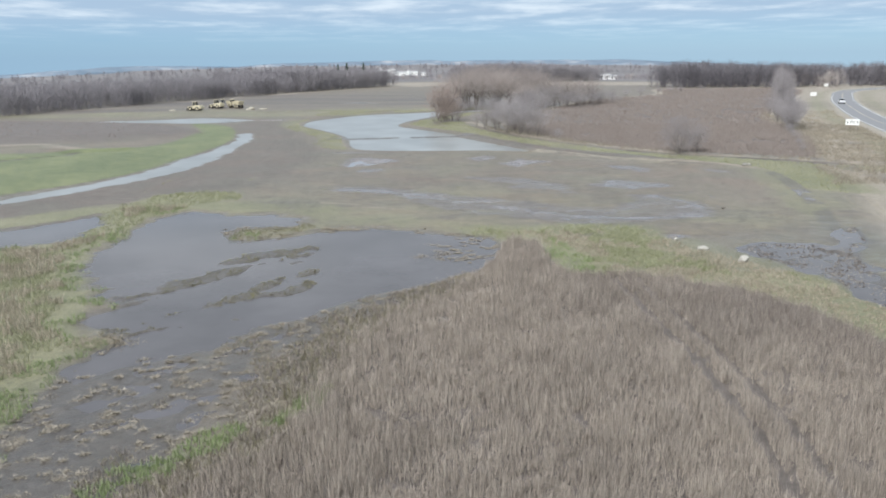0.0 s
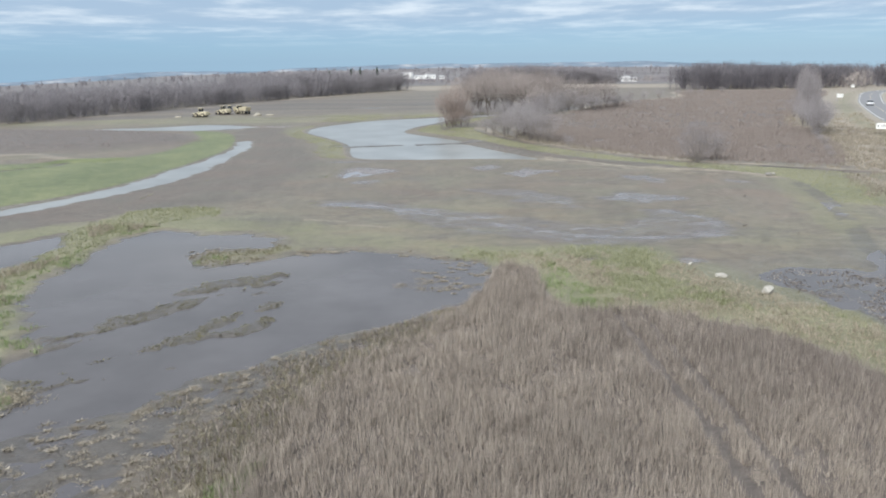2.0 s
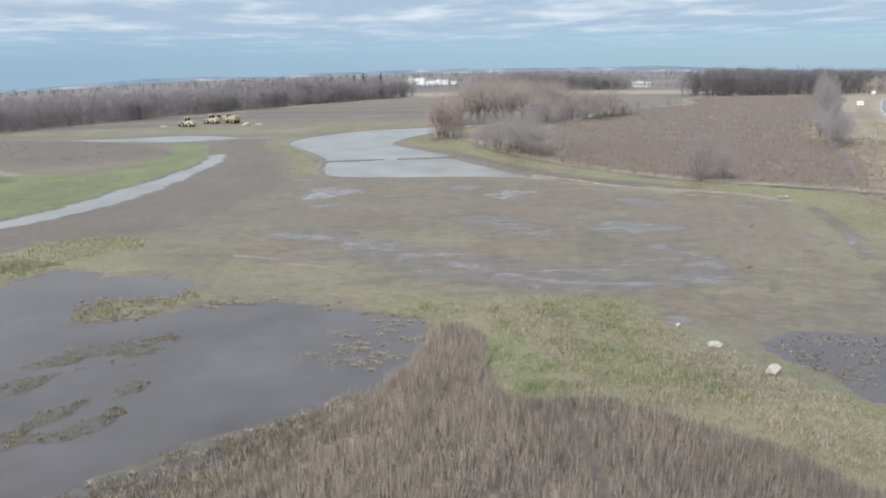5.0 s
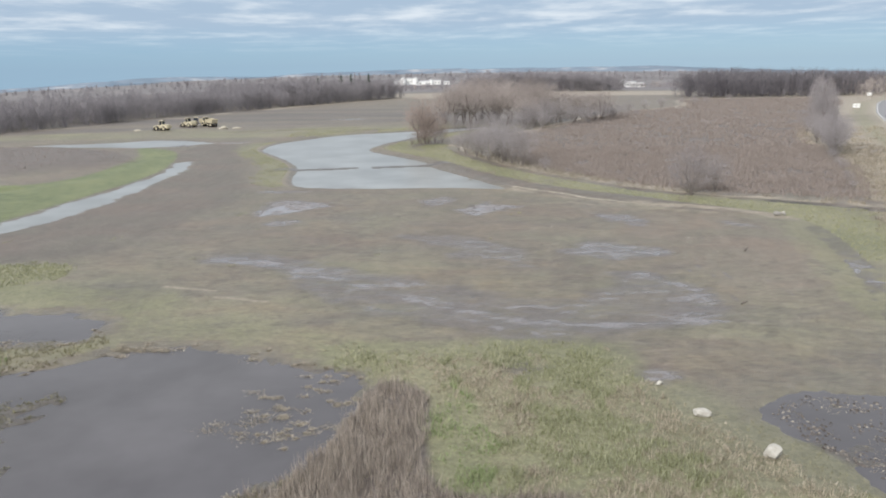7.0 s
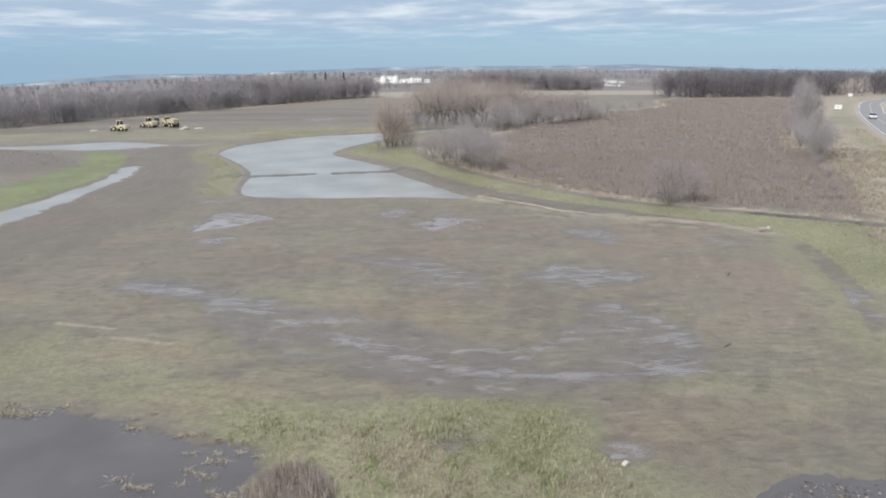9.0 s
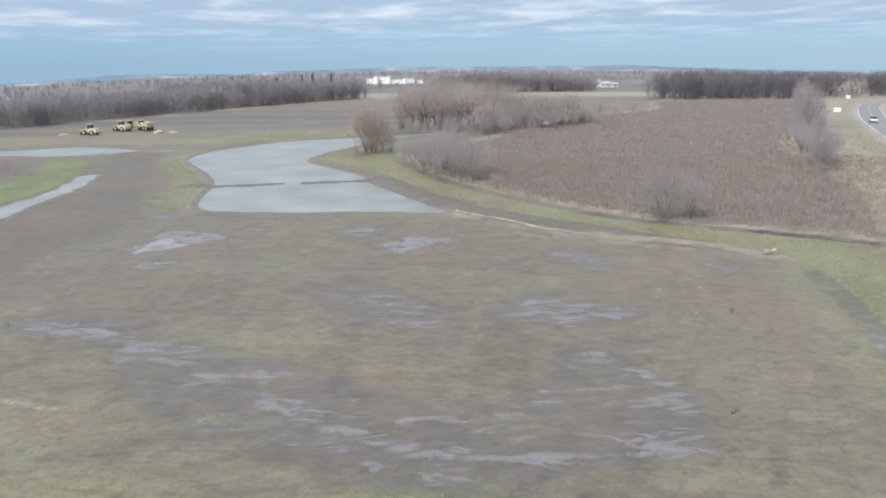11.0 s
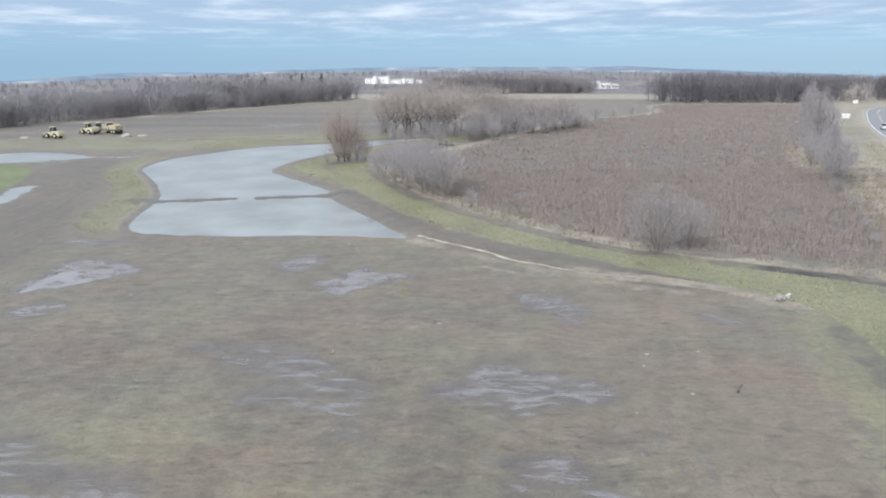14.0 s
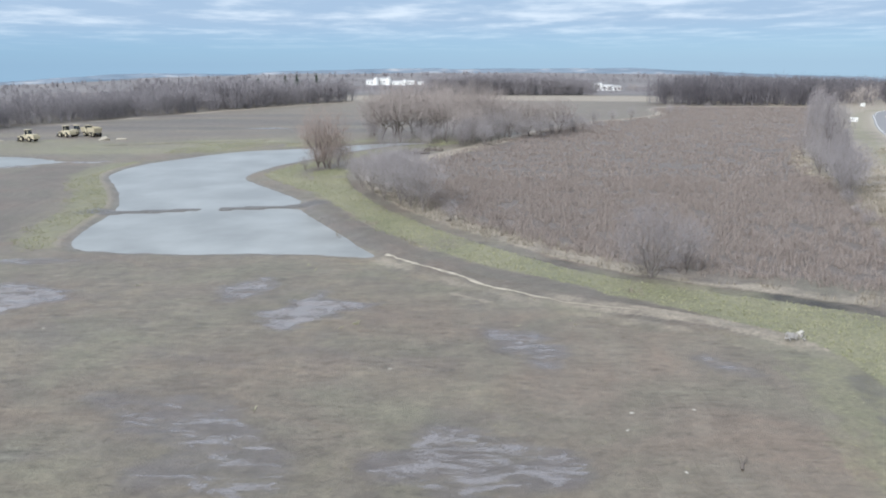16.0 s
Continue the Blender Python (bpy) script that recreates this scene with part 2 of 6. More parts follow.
def bark_material(name, dark, light, patch=0.6):
    m, t, b = material(name)
    o = t.nodes.new("ShaderNodeObjectInfo").outputs["Random"]
    v = calc(t, "ADD", calc(t, "MULTIPLY", grain(t, patch, 5, 0.65, (1, 1, 0.25)), 0.75), calc(t, "MULTIPLY", o, 0.25))
    t.links.new(ramp(t, v, (0.3, dark), (0.75, light)), b.inputs["Base Color"])
    b.inputs["Roughness"].default_value = 0.9
    b.inputs["Specular IOR Level"].default_value = 0.2
    return m


def paint_material(name, colour, rough=0.5, metal=0.0, dirt=0.35, dirt_colour=(0.16, 0.13, 0.1), scale=2.0):
    m, t, b = material(name)
    stain = ramp(t, grain(t, scale, 6, 0.7), (0.45, (0, 0, 0)), (0.75, (1, 1, 1)))
    t.links.new(mix(t, calc(t, "MULTIPLY", stain, dirt), (*colour, 1.0), (*dirt_colour, 1.0)), b.inputs["Base Color"])
    b.inputs["Roughness"].default_value, b.inputs["Metallic"].default_value = rough, metal
    return m


GROUND = ground_material()
POND_WATER = water_material("pond_water", (0.235, 0.246, 0.245), 0.28, 0.1)
PUDDLE_WATER = water_material("puddle_water", (0.19, 0.18, 0.184), 0.1, 0.12)
FLOOD_WATER = water_material("flood_water", (0.082, 0.078, 0.084), 0.05, 0.1)
WEED = plant_material("dry_weed", (0.22, (0.205, 0.176, 0.152)), (0.5, (0.35, 0.305, 0.265)), (0.78, (0.545, 0.48, 0.412)), patch=0.3)
WEED_DARK = plant_material("dark_dry_weed", (0.22, (0.15, 0.127, 0.113)), (0.5, (0.25, 0.215, 0.192)), (0.78, (0.39, 0.345, 0.305)), patch=0.3)
RUSSET = plant_material("russet_weed", (0.2, (0.222, 0.188, 0.17)), (0.5, (0.275, 0.235, 0.213)), (0.8, (0.335, 0.289, 0.262)), patch=0.12)
REED = plant_material("dead_reed", (0.2, (0.17, 0.148, 0.118)), (0.5, (0.265, 0.235, 0.19)), (0.8, (0.4, 0.36, 0.3)))
BERM = plant_material("berm_grass", (0.2, (0.19, 0.195, 0.11)), (0.5, (0.28, 0.282, 0.168)), (0.8, (0.41, 0.4, 0.265)), patch=0.3)
GRASS = plant_material("green_grass", (0.2, (0.158, 0.168, 0.092)), (0.5, (0.258, 0.266, 0.158)), (0.8, (0.43, 0.428, 0.3)))
DULL = plant_material("dull_grass", (0.2, (0.11, 0.103, 0.06)), (0.5, (0.185, 0.172, 0.105)), (0.8, (0.29, 0.27, 0.17)))
LUSH = plant_material("lush_grass", (0.2, (0.142, 0.185, 0.083)), (0.55, (0.235, 0.288, 0.138)), (0.85, (0.36, 0.4, 0.235)))
STRAW = plant_material("straw_grass", (0.2, (0.2, 0.172, 0.13)), (0.5, (0.34, 0.3, 0.235)), (0.8, (0.48, 0.432, 0.35)))
CLOD = plant_material("mud_clod", (0.2, (0.06, 0.052, 0.048)), (0.6, (0.12, 0.105, 0.095)), (0.85, (0.3, 0.275, 0.24)))
BARK_GREY = bark_material("grey_bark", (0.13, 0.115, 0.105), (0.28, 0.25, 0.225))
BARK_DARK = bark_material("dark_bark", (0.095, 0.081, 0.072), (0.19, 0.163, 0.143))
TWIG_GREY = bark_material("grey_twigs", (0.236, 0.216, 0.22), (0.4, 0.372, 0.376))
TWIG_BROWN = bark_material("brown_twigs", (0.265, 0.23, 0.215), (0.44, 0.388, 0.364))
TWIG_RED = bark_material("reddish_twigs", (0.262, 0.21, 0.187), (0.41, 0.338, 0.302))
# distance haze is put into the next two woods as lighter, bluer tones
WOODS = plant_material("bare_woods", (0.25, (0.172, 0.16, 0.172)), (0.5, (0.245, 0.23, 0.244)), (0.75, (0.345, 0.325, 0.338)), patch=0.03)
WOODS_DARK = plant_material("dark_woods", (0.25, (0.108, 0.101, 0.112)), (0.5, (0.163, 0.153, 0.166)), (0.75, (0.232, 0.218, 0.232)), patch=0.03)
WOODS_PALE = plant_material("pale_woods", (0.25, (0.22, 0.195, 0.185)), (0.5, (0.34, 0.305, 0.285)), (0.75, (0.48, 0.43, 0.4)), patch=0.012)
PINE = plant_material("pine_needles", (0.25, (0.02, 0.035, 0.022)), (0.75, (0.05, 0.075, 0.045)))
STONE = paint_material("boulder_stone", (0.4, 0.38, 0.34), 0.9, 0, 0.8, (0.2, 0.18, 0.15), 3.0)
RUBBLE = paint_material("rubble_stone", (0.3, 0.285, 0.27), 0.9, 0, 0.7, (0.15, 0.135, 0.12), 5.0)
SILT = paint_material("pale_silt", (0.36, 0.325, 0.265), 0.85, 0, 0.9, (0.17, 0.148, 0.12), 1.2)
ASPHALT = paint_material("asphalt", (0.19, 0.19, 0.2), 0.75, 0, 0.5, (0.22, 0.215, 0.21), 0.4)
GRAVEL = paint_material("shoulder_gravel", (0.32, 0.295, 0.245), 0.95, 0, 0.6, (0.28, 0.25, 0.19), 0.8)
LINE_WHITE = paint_material("road_line", (0.75, 0.75, 0.72), 0.7, 0, 0.3)
YELLOW = paint_material("machine_yellow", (0.5, 0.445, 0.31), 0.6, 0, 0.7, (0.36, 0.325, 0.26), 1.5)
RUBBER = paint_material("tyre_rubber", (0.03, 0.03, 0.03), 0.9, 0, 0.6, (0.14, 0.12, 0.1), 3.0)
STEEL = paint_material("worn_steel", (0.3, 0.29, 0.28), 0.5, 0.6, 0.5)
GLASS_DARK = paint_material("dark_glass", (0.03, 0.035, 0.04), 0.08, 0, 0.1)
WHITE = paint_material("white_paint", (0.8, 0.8, 0.78), 0.55, 0, 0.2, (0.5, 0.48, 0.44), 0.3)
ROOF = paint_material("grey_roof", (0.42, 0.42, 0.42), 0.6, 0, 0.3)
BLACK = paint_material("sign_ink", (0.04, 0.04, 0.045), 0.6, 0, 0.1)
POST = paint_material("grey_post", (0.35, 0.32, 0.28), 0.8, 0, 0.4)
CAR_PAINT = paint_material("silver_car_paint", (0.5, 0.5, 0.52), 0.3, 0.4, 0.15)


# ---- plan: outlines of the ground, in metres ----
POND = [(-8, 221), (-21, 215), (-29, 203), (-33.5, 193), (-33, 181), (-27, 169), (-22.5, 160), (-19, 151), (-17.5, 142), (-14.5, 131.5), (-4, 129), (4, 129),
        (10, 128.5), (15.5, 127.5), (13, 134), (9, 142), (4, 152), (2, 158), (-6, 170), (-10.5, 179), (-9, 191), (-5, 201), (0, 212), (8, 224), (16, 231), (6, 230)]
SPIT_LEFT = [(-21, 149), (-14, 150), (-9.5, 151.2)]
SPIT_RIGHT = [(5, 153), (0, 152.6), (-5.6, 151.6)]
FLOOD = [(-28.7, 64.5), (-28.7, 72), (-26, 76.6), (-23.5, 75.2), (-19, 74.4), (-14.6, 73.4), (-13.8, 69.4), (-18.6, 68.4), (-19.3, 65.8), (-17, 63.8), (-12.9, 65.6), (-8.7, 68.2), (-4.4, 67.4), (-0.5, 65.4),
         (4.4, 63.2), (4.7, 58.5), (3.8, 54), (0.6, 51.2), (-2.5, 48.2), (-5.4, 46.6), (-7.9, 43.5), (-10.7, 40.7), (-12.4, 38.5), (-13.6, 33.5), (-14.2, 27), (-14, 21), (-17.2, 21), (-18, 27.8), (-18.9, 31.4),
         (-19.6, 35.9), (-18.8, 38.2), (-20.3, 40.9), (-22, 43), (-21.4, 45.6), (-23.6, 47.9), (-24.9, 51.2), (-27.3, 54.5), (-28.6, 59.3)]
MARSH = [(0.8, 51), (-2.5, 48), (-5.4, 46.4), (-7.9, 43.3), (-10.7, 40.5), (-12.2, 38), (-13, 33), (-13.4, 27), (-13.2, 21), (-12.6, 22), (-10.5, 27.2), (-8.6, 30.2), (-6.9, 34.3), (-5.5, 38), (-3.6, 43.3), (0.2, 48.3), (3.6, 53.4)]
FLOOD_ARM = [(-60, 62), (-46, 66), (-39, 70), (-35.5, 74.5), (-33.5, 71), (-33, 64.5), (-38, 61), (-50, 54), (-62, 52)]
BROOK = [(-41, 161), (-38.2, 150), (-36.8, 132), (-36.5, 114), (-39.5, 100), (-44, 90), (-50, 80), (-52, 84), (-46, 95), (-42.5, 106), (-41.5, 118), (-40.2, 136), (-41, 150), (-43.5, 160)]
FAR_POOL = [(-92, 196), (-76, 200), (-65, 206), (-52, 200), (-50, 196.5), (-60, 189), (-74, 191)]
WEEDS_NEAR = [(5.2, 62), (7.9, 61), (8.8, 52.5), (14, 51.5), (18.5, 48.5), (22, 44.5), (24, 38), (27, 28), (32, 10), (-16, 10), (-10, 24), (-7, 27.5), (-6, 33), (-5.5, 38),
              (-2.5, 44), (1.5, 49.5), (4.2, 57)]
GRASS_NEAR = [(1, 68), (8, 67), (14, 68), (18, 66.5), (19, 63.5), (20.8, 60.5), (23.5, 58), (26.5, 53), (29, 46), (33, 36), (40, 20), (30, 10), (24, 38), (18, 47), (9, 51), (7, 60)]
MUD_RIGHT = [(24.4, 59), (26.6, 61.2), (29, 61.2), (31, 60.8), (33, 60.2), (35, 63.8), (37.4, 66.8), (38, 66), (36, 61), (33.4, 57.5), (32.2, 54.1), (31.2, 49.7), (29, 43), (27.6, 46), (27.5, 50), (26.8, 53), (25.2, 56)]
WHEAT = [(-58, 70), (-49, 82), (-44, 96), (-42.5, 108), (-42, 117), (-41, 140), (-43.5, 158), (-51, 179), (-62, 187), (-56, 172), (-53, 156), (-54, 138), (-70, 128), (-100, 125), (-110, 80)]
MOUND = [(-58, 150), (-52.5, 155), (-56, 170), (-68, 182), (-84, 188), (-120, 190), (-120, 146), (-75, 143)]
LEFT_BANK = [(-40, 60), (-31, 61.5), (-29.5, 66), (-30, 72), (-27, 78), (-34, 78), (-31, 70), (-31.5, 63), (-38, 61.5), (-60, 50), (-40, 12), (-16, 12), (-18.5, 27), (-19.5, 35), (-22.5, 44), (-26, 53), (-29, 60)]
FIELD_EDGE = [(16, 127.5), (25, 117.5), (31, 113), (39, 109), (43.5, 105), (44.5, 100), (43.5, 93), (41, 82), (37, 70), (33.5, 62)]
DITCH = [(6, 181), (7.6, 172.8), (10.8, 161), (18.8, 142.8), (31, 125.2), (38.4, 118.6), (46, 114.4), (53, 110.2), (60, 106), (72, 101)]
SIDE_DITCH = [(55, 108.5), (53.1, 101.7), (48.2, 87.3), (44.5, 76.9), (41.3, 67.5), (38, 58)]
TONGUE = [(-34, 68.9), (-34.8, 77), (-32.6, 85.8), (-26.1, 88), (-23.2, 83.5), (-27.2, 79.8), (-29.4, 73.1), (-29.2, 67), (-29.6, 64.2), (-31.4, 63.2)]
HAUL_EDGE = [(-36.5, 66), (-33, 76), (-30.2, 86), (-22.9, 91), (-21.4, 96), (-20.2, 104.3), (-18.7, 115.1), (-20.4, 131), (-28, 152), (-36, 180), (-44, 200)]
MUD_BANK = [(3.9, 151.8), (10.3, 138.1), (15.9, 128), (20.3, 122.3), (24.8, 117.6), (30.3, 113), (36.9, 108.4), (42.5, 106.2), (41, 108.2), (36.3, 112.7), (31, 117.6), (25, 122.8), (21.2, 126.8), (16.9, 132.5), (11.2, 143), (5.5, 156)]
WHEAT_DENT = [(-70, 113), (-65.4, 118.9), (-62.5, 122.2), (-63, 127)]
WHEAT_CREST = [(-92, 136), (-81.2, 136.9), (-74, 138), (-64, 131), (-56, 130)]
GREEN_LINE = [(-13.2, 23), (-10.6, 26.8), (-8.8, 28.6), (-7.5, 29.3), (-5.8, 31.2), (-4.5, 33)]
BROWN_FIELD = [(17, 192), (17, 170), (22.8, 148), (34, 130.3), (43.5, 122.6), (49.5, 120), (55.5, 117.8), (58.8, 121), (63.5, 133), (69, 148), (73.6, 164), (77.5, 181), (83, 197), (94, 220), (118, 265), (165, 360), (112, 372), (94, 318), (60, 280), (30, 220)]
ROAD = [(30, -60), (48, 20), (66, 75), (80, 115), (94.5, 155), (106.5, 188), (119, 218), (137, 258), (153.5, 290), (166, 313), (185, 338), (228, 366), (320, 395), (520, 430)]
WET_ARC = [(-12, 89), (-8, 87.6), (-3.7, 85.5), (1, 81.3), (6, 77.2), (12, 73.2), (18, 71.3), (25, 73), (27, 78), (24, 83)]
# wet ground: outline, how wet, how deep
WET_CRESCENT = [(-13, 90), (-8, 87), (-4, 82.5), (-1.3, 77.8), (2.5, 74.2), (6.7, 72), (10.5, 70.1), (13.4, 68.8), (16.6, 69.1), (20.5, 69.8), (24.8, 71.2), (27.2, 73.6), (27.6, 76), (26.8, 78.4), (27, 81.4), (24.6, 83.8),
                (22.6, 83), (20.1, 79.3), (17.4, 77.4), (12.9, 78.3), (9.1, 80.6), (5.1, 82.5), (0.6, 85.4), (-4, 88.6), (-9, 91)]
WET_FIELD = [([(18.2, 90.8), (21.6, 93.6), (24.8, 93.5), (28.2, 91.3), (27.6, 89.6), (25.2, 88.5), (22.6, 87.6), (20.3, 89)], 0.86, 0.22),
             ([(21.2, 84.4), (23.5, 84.4), (25, 83), (27, 82.4), (26.8, 79.5), (24.2, 79), (22.6, 81)], 0.72, 0.15),
             ([(3.6, 97.7), (8.9, 97.2), (13.8, 93.5), (16, 87), (14.6, 85.4), (11.7, 88.5), (8.5, 89.8), (9.4, 92.6), (5, 95.3)], 0.74, 0.25),
             ([(-8, 90), (-4, 86.3), (-1.6, 85.7), (2, 84.1), (5.4, 82.3), (7.5, 80.3), (4.5, 79.4), (1.3, 80.8), (-3.8, 82.8)], 0.8, 0.3)]
WET_FAR = [([(-14.6, 108.6), (-14.6, 113.7), (-13.8, 119.4), (-8.2, 117.2), (-6.5, 115.1), (-8.4, 113.2), (-11, 110.2)], 1.0, 1.0),
           ([(8.5, 111), (10, 112.8), (12.2, 116.6), (14, 114.2), (16, 112.6), (12.9, 110.2), (11.2, 107.8), (9.6, 108.6)], 1.0, 1.0),
           ([(4.2, 117.6), (7, 120.2), (8.2, 118), (7.6, 116.2), (5, 113.6)], 0.9, 0.75),
           ([(23.9, 107.4), (27, 107.2), (28.9, 104.2), (28.2, 101.3), (26.5, 102), (25.4, 104.6)], 0.9, 0.55)]
WET_SMALL = [([(-12, 104), (-10.6, 106.5), (-8.6, 106), (-9.8, 103.6)], 0.9, 0.8),
             ([(-20, 126.5), (-15, 127), (-12, 125.6), (-17, 124.6)], 0.7, 0.35),
             ([(36.6, 103), (38.8, 102), (39, 100.8), (36.8, 101.6)], 0.8, 0.4),
             ([(18.7, 63.6), (20.4, 64.1), (21.6, 63.1), (20.2, 62)], 1.0, 1.0),
             ([(12.2, 64.6), (13.4, 65), (13.9, 64), (12.7, 63.4)], 1.0, 1.0),
             ([(-35, 271), (-29, 274), (-23, 272), (-28, 269)], 1.1, 0.2),
             ([(-48, 197), (-44, 198.6), (-41, 197.6), (-44, 195.6)], 1.0, 1.0),
             ([(-59, 190), (-55, 191.2), (-51.5, 190.4), (-55, 188.8)], 1.0, 1.0)]
HAUL_PUDDLES = [[(-21.6, 112.8), (-21.9, 123.8)], [(-30.8, 107.2), (-29.5, 112.6), (-26.8, 116.1)], [(-27.8, 100.2), (-26.8, 104.6)], [(-23.4, 102.8), (-22.2, 105.6)], [(-30.9, 123), (-30.3, 126.5)], [(-25.6, 131), (-24.4, 136)], [(-33.5, 91), (-32.2, 95.5)]]
SILT_STREAKS = [[(22.2, 115.8), (24.8, 113.7)], [(37.1, 102.7), (38.7, 101.3)], [(-8.4, 77.9), (-4.4, 76.7)], [(-13.5, 80.7), (-9, 79.4)]]
FAR_CUT = [(-54, 227), (-47, 229.5), (-36, 233), (-22, 237)]
FAR_TRACK = [(-150, 185), (-103, 270), (-78, 335), (-32, 420), (20, 440)]
POND_SLOPE = [(-36.5, 194), (-36, 181), (-30, 169), (-25.5, 160), (-22.2, 151), (-20.6, 142), (-18, 133)]
WATER_RUTS = [[(29, 86), (29.3, 82.5)], [(30.2, 85), (30.5, 81.8)], [(28.9, 77.5), (29.2, 74.5)], [(33, 81.5), (33.3, 77.5)], [(27.6, 85.5), (27.9, 84)], [(31.5, 74), (33.5, 74.6)]]
ISLES = [[(-18.3, 55.3), (-16.4, 58.4), (-14.8, 59.5), (-11.2, 61.4), (-11.8, 58.3), (-14, 57), (-16, 55.6)], [(-11.4, 47.2), (-10.4, 50.4), (-9.7, 54), (-9.2, 51.8), (-9.6, 48.2)],
         [(-20.8, 39.6), (-18.2, 43), (-15.6, 45.6), (-13.7, 48.8), (-11.9, 51.2), (-11.6, 49.4), (-13.2, 46.8), (-16.3, 42.9), (-19.2, 40.4)], [(-20.4, 46.6), (-19, 50), (-16.6, 53.4), (-15.2, 53.6), (-16.8, 50.6), (-18.8, 47.4)]]


def spline(points, closed=True, steps=6):
    p = np.array(points, float)
    n = len(p)
    out = []
    for i in range(n if closed else n - 1):
        a, b, c, d = (p[j % n] if closed else p[min(max(j, 0), n - 1)] for j in (i - 1, i, i + 1, i + 2))
        for k in range(steps):
            u = k / steps
            out.append(0.5 * (2 * b + (c - a) * u + (2 * a - 5 * b + 4 * c - d) * u * u + (3 * b - a - 3 * c + d) * u ** 3))
    if not closed:
        out.append(p[-1])
    return np.array(out)


def line_distance(x, y, line, reach=25.0, sided=False):
    """Distance to an open line, up to reach; sided: negative to the right of its way."""
    out = np.full(x.shape, reach)
    near = np.where((x > line[:, 0].min() - reach) & (x < line[:, 0].max() + reach) & (y > line[:, 1].min() - reach) & (y < line[:, 1].max() + reach))[0]
    px, py = x[near], y[near]
    best, hand = np.full(px.shape, reach ** 2), np.ones(px.shape)
    for a, b in zip(line[:-1], line[1:]):
        e = b - a
        u = np.clip(((px - a[0]) * e[0] + (py - a[1]) * e[1]) / max(e @ e, 1e-9), 0, 1)
        here = (px - a[0] - u * e[0]) ** 2 + (py - a[1] - u * e[1]) ** 2
        if sided:
            hand = np.where(here < best, np.sign(e[0] * (py - a[1]) - e[1] * (px - a[0])), hand)
        best = np.minimum(best, here)
    out[near] = np.sqrt(best) * hand
    return out


def area_distance(x, y, outline, reach=25.0):
    """Signed distance to a closed outline: negative inside, up to reach."""
    ring = np.vstack([outline, outline[:1]])
    out = line_distance(x, y, ring, reach)
    inside = np.zeros(x.shape, bool)
    near = np.where((x > ring[:, 0].min()) & (x < ring[:, 0].max()) & (y > ring[:, 1].min()) & (y < ring[:, 1].max()))[0]
    px, py = x[near], y[near]
    flag = np.zeros(px.shape, bool)
    for a, b in zip(ring[:-1], ring[1:]):
        if a[1] != b[1]:
            flag ^= ((a[1] > py) != (b[1] > py)) & (px < (b[0] - a[0]) * (py - a[1]) / (b[1] - a[1]) + a[0])
    inside[near] = flag
    return np.where(inside, -out, out)


def lattice(ix, iy, seed):
    h = (ix.astype(np.int64) * 374761393 + iy.astype(np.int64) * 668265263 + seed * 1442695041) & 0x7FFFFFFF
    h = ((h ^ (h >> 13)) * 1274126177) & 0x7FFFFFFF
    return ((h ^ (h >> 16)) & 0xFFFF) / 32767.5 - 1.0


def value_noise(x, y, size, octaves=4, seed=0, gain=0.55):
    """Smooth noise from about -1 to 1, whose largest forms are size metres wide."""
    total, amp, norm = np.zeros(x.shape), 1.0, 0.0
    for o in range(octaves):
        u, v = x / size * 2 ** o + 17.3 * o, y / size * 2 ** o - 9.1 * o
        iu, iv = np.floor(u), np.floor(v)
        fu, fv = u - iu, v - iv
        fu, fv = fu * fu * (3 - 2 * fu), fv * fv * (3 - 2 * fv)
        s = seed * 31 + o
        top = lattice(iu, iv, s) * (1 - fu) + lattice(iu + 1, iv, s) * fu
        low = lattice(iu, iv + 1, s) * (1 - fu) + lattice(iu + 1, iv + 1, s) * fu
        total += amp * (top * (1 - fv) + low * fv)
        norm += amp
        amp *= gain
    return total / norm * 1.6


def smooth(v, lo, hi):
    u = np.clip((v - lo) / (hi - lo), 0, 1)
    return u * u * (3 - 2 * u)


OUT = {name: spline(points) for name, points in (("pond", POND), ("flood", FLOOD), ("arm", FLOOD_ARM), ("brook", BROOK), ("pool", FAR_POOL), ("weeds", WEEDS_NEAR), ("grass", GRASS_NEAR),
       ("mud", MUD_RIGHT), ("marsh", MARSH), ("tongue", TONGUE), ("mudbank", MUD_BANK), ("wheat", WHEAT), ("mound", MOUND), ("bank", LEFT_BANK), ("brown", BROWN_FIELD))}
LINE = {name: spline(points, False) for name, points in (("left", SPIT_LEFT), ("right", SPIT_RIGHT), ("edge", FIELD_EDGE), ("ditch", DITCH), ("road", ROAD), ("arc", WET_ARC), ("cut", FAR_CUT), ("track", FAR_TRACK), ("slope", POND_SLOPE), ("side", SIDE_DITCH), ("haul", HAUL_EDGE), ("lush", GREEN_LINE), ("dent", WHEAT_DENT), ("crest", WHEAT_CREST))}
POND_LEVEL = -0.12
WET_OUT = [(spline(o), a, b) for o, a, b in [(WET_CRESCENT, 0.68, 0.3)] + WET_FIELD + WET_FAR + WET_SMALL]
ISLE_OUT = [spline(o) for o in ISLES]
RUTS = [spline(r, False) for r in ([(12.0, 50.5), (12.9, 39), (13.1, 30), (12.4, 22), (12, 12)], [(13.6, 50.5), (14.5, 38), (14.7, 29), (13.9, 20), (13.4, 12)])]
HALF_ROAD = 3.8


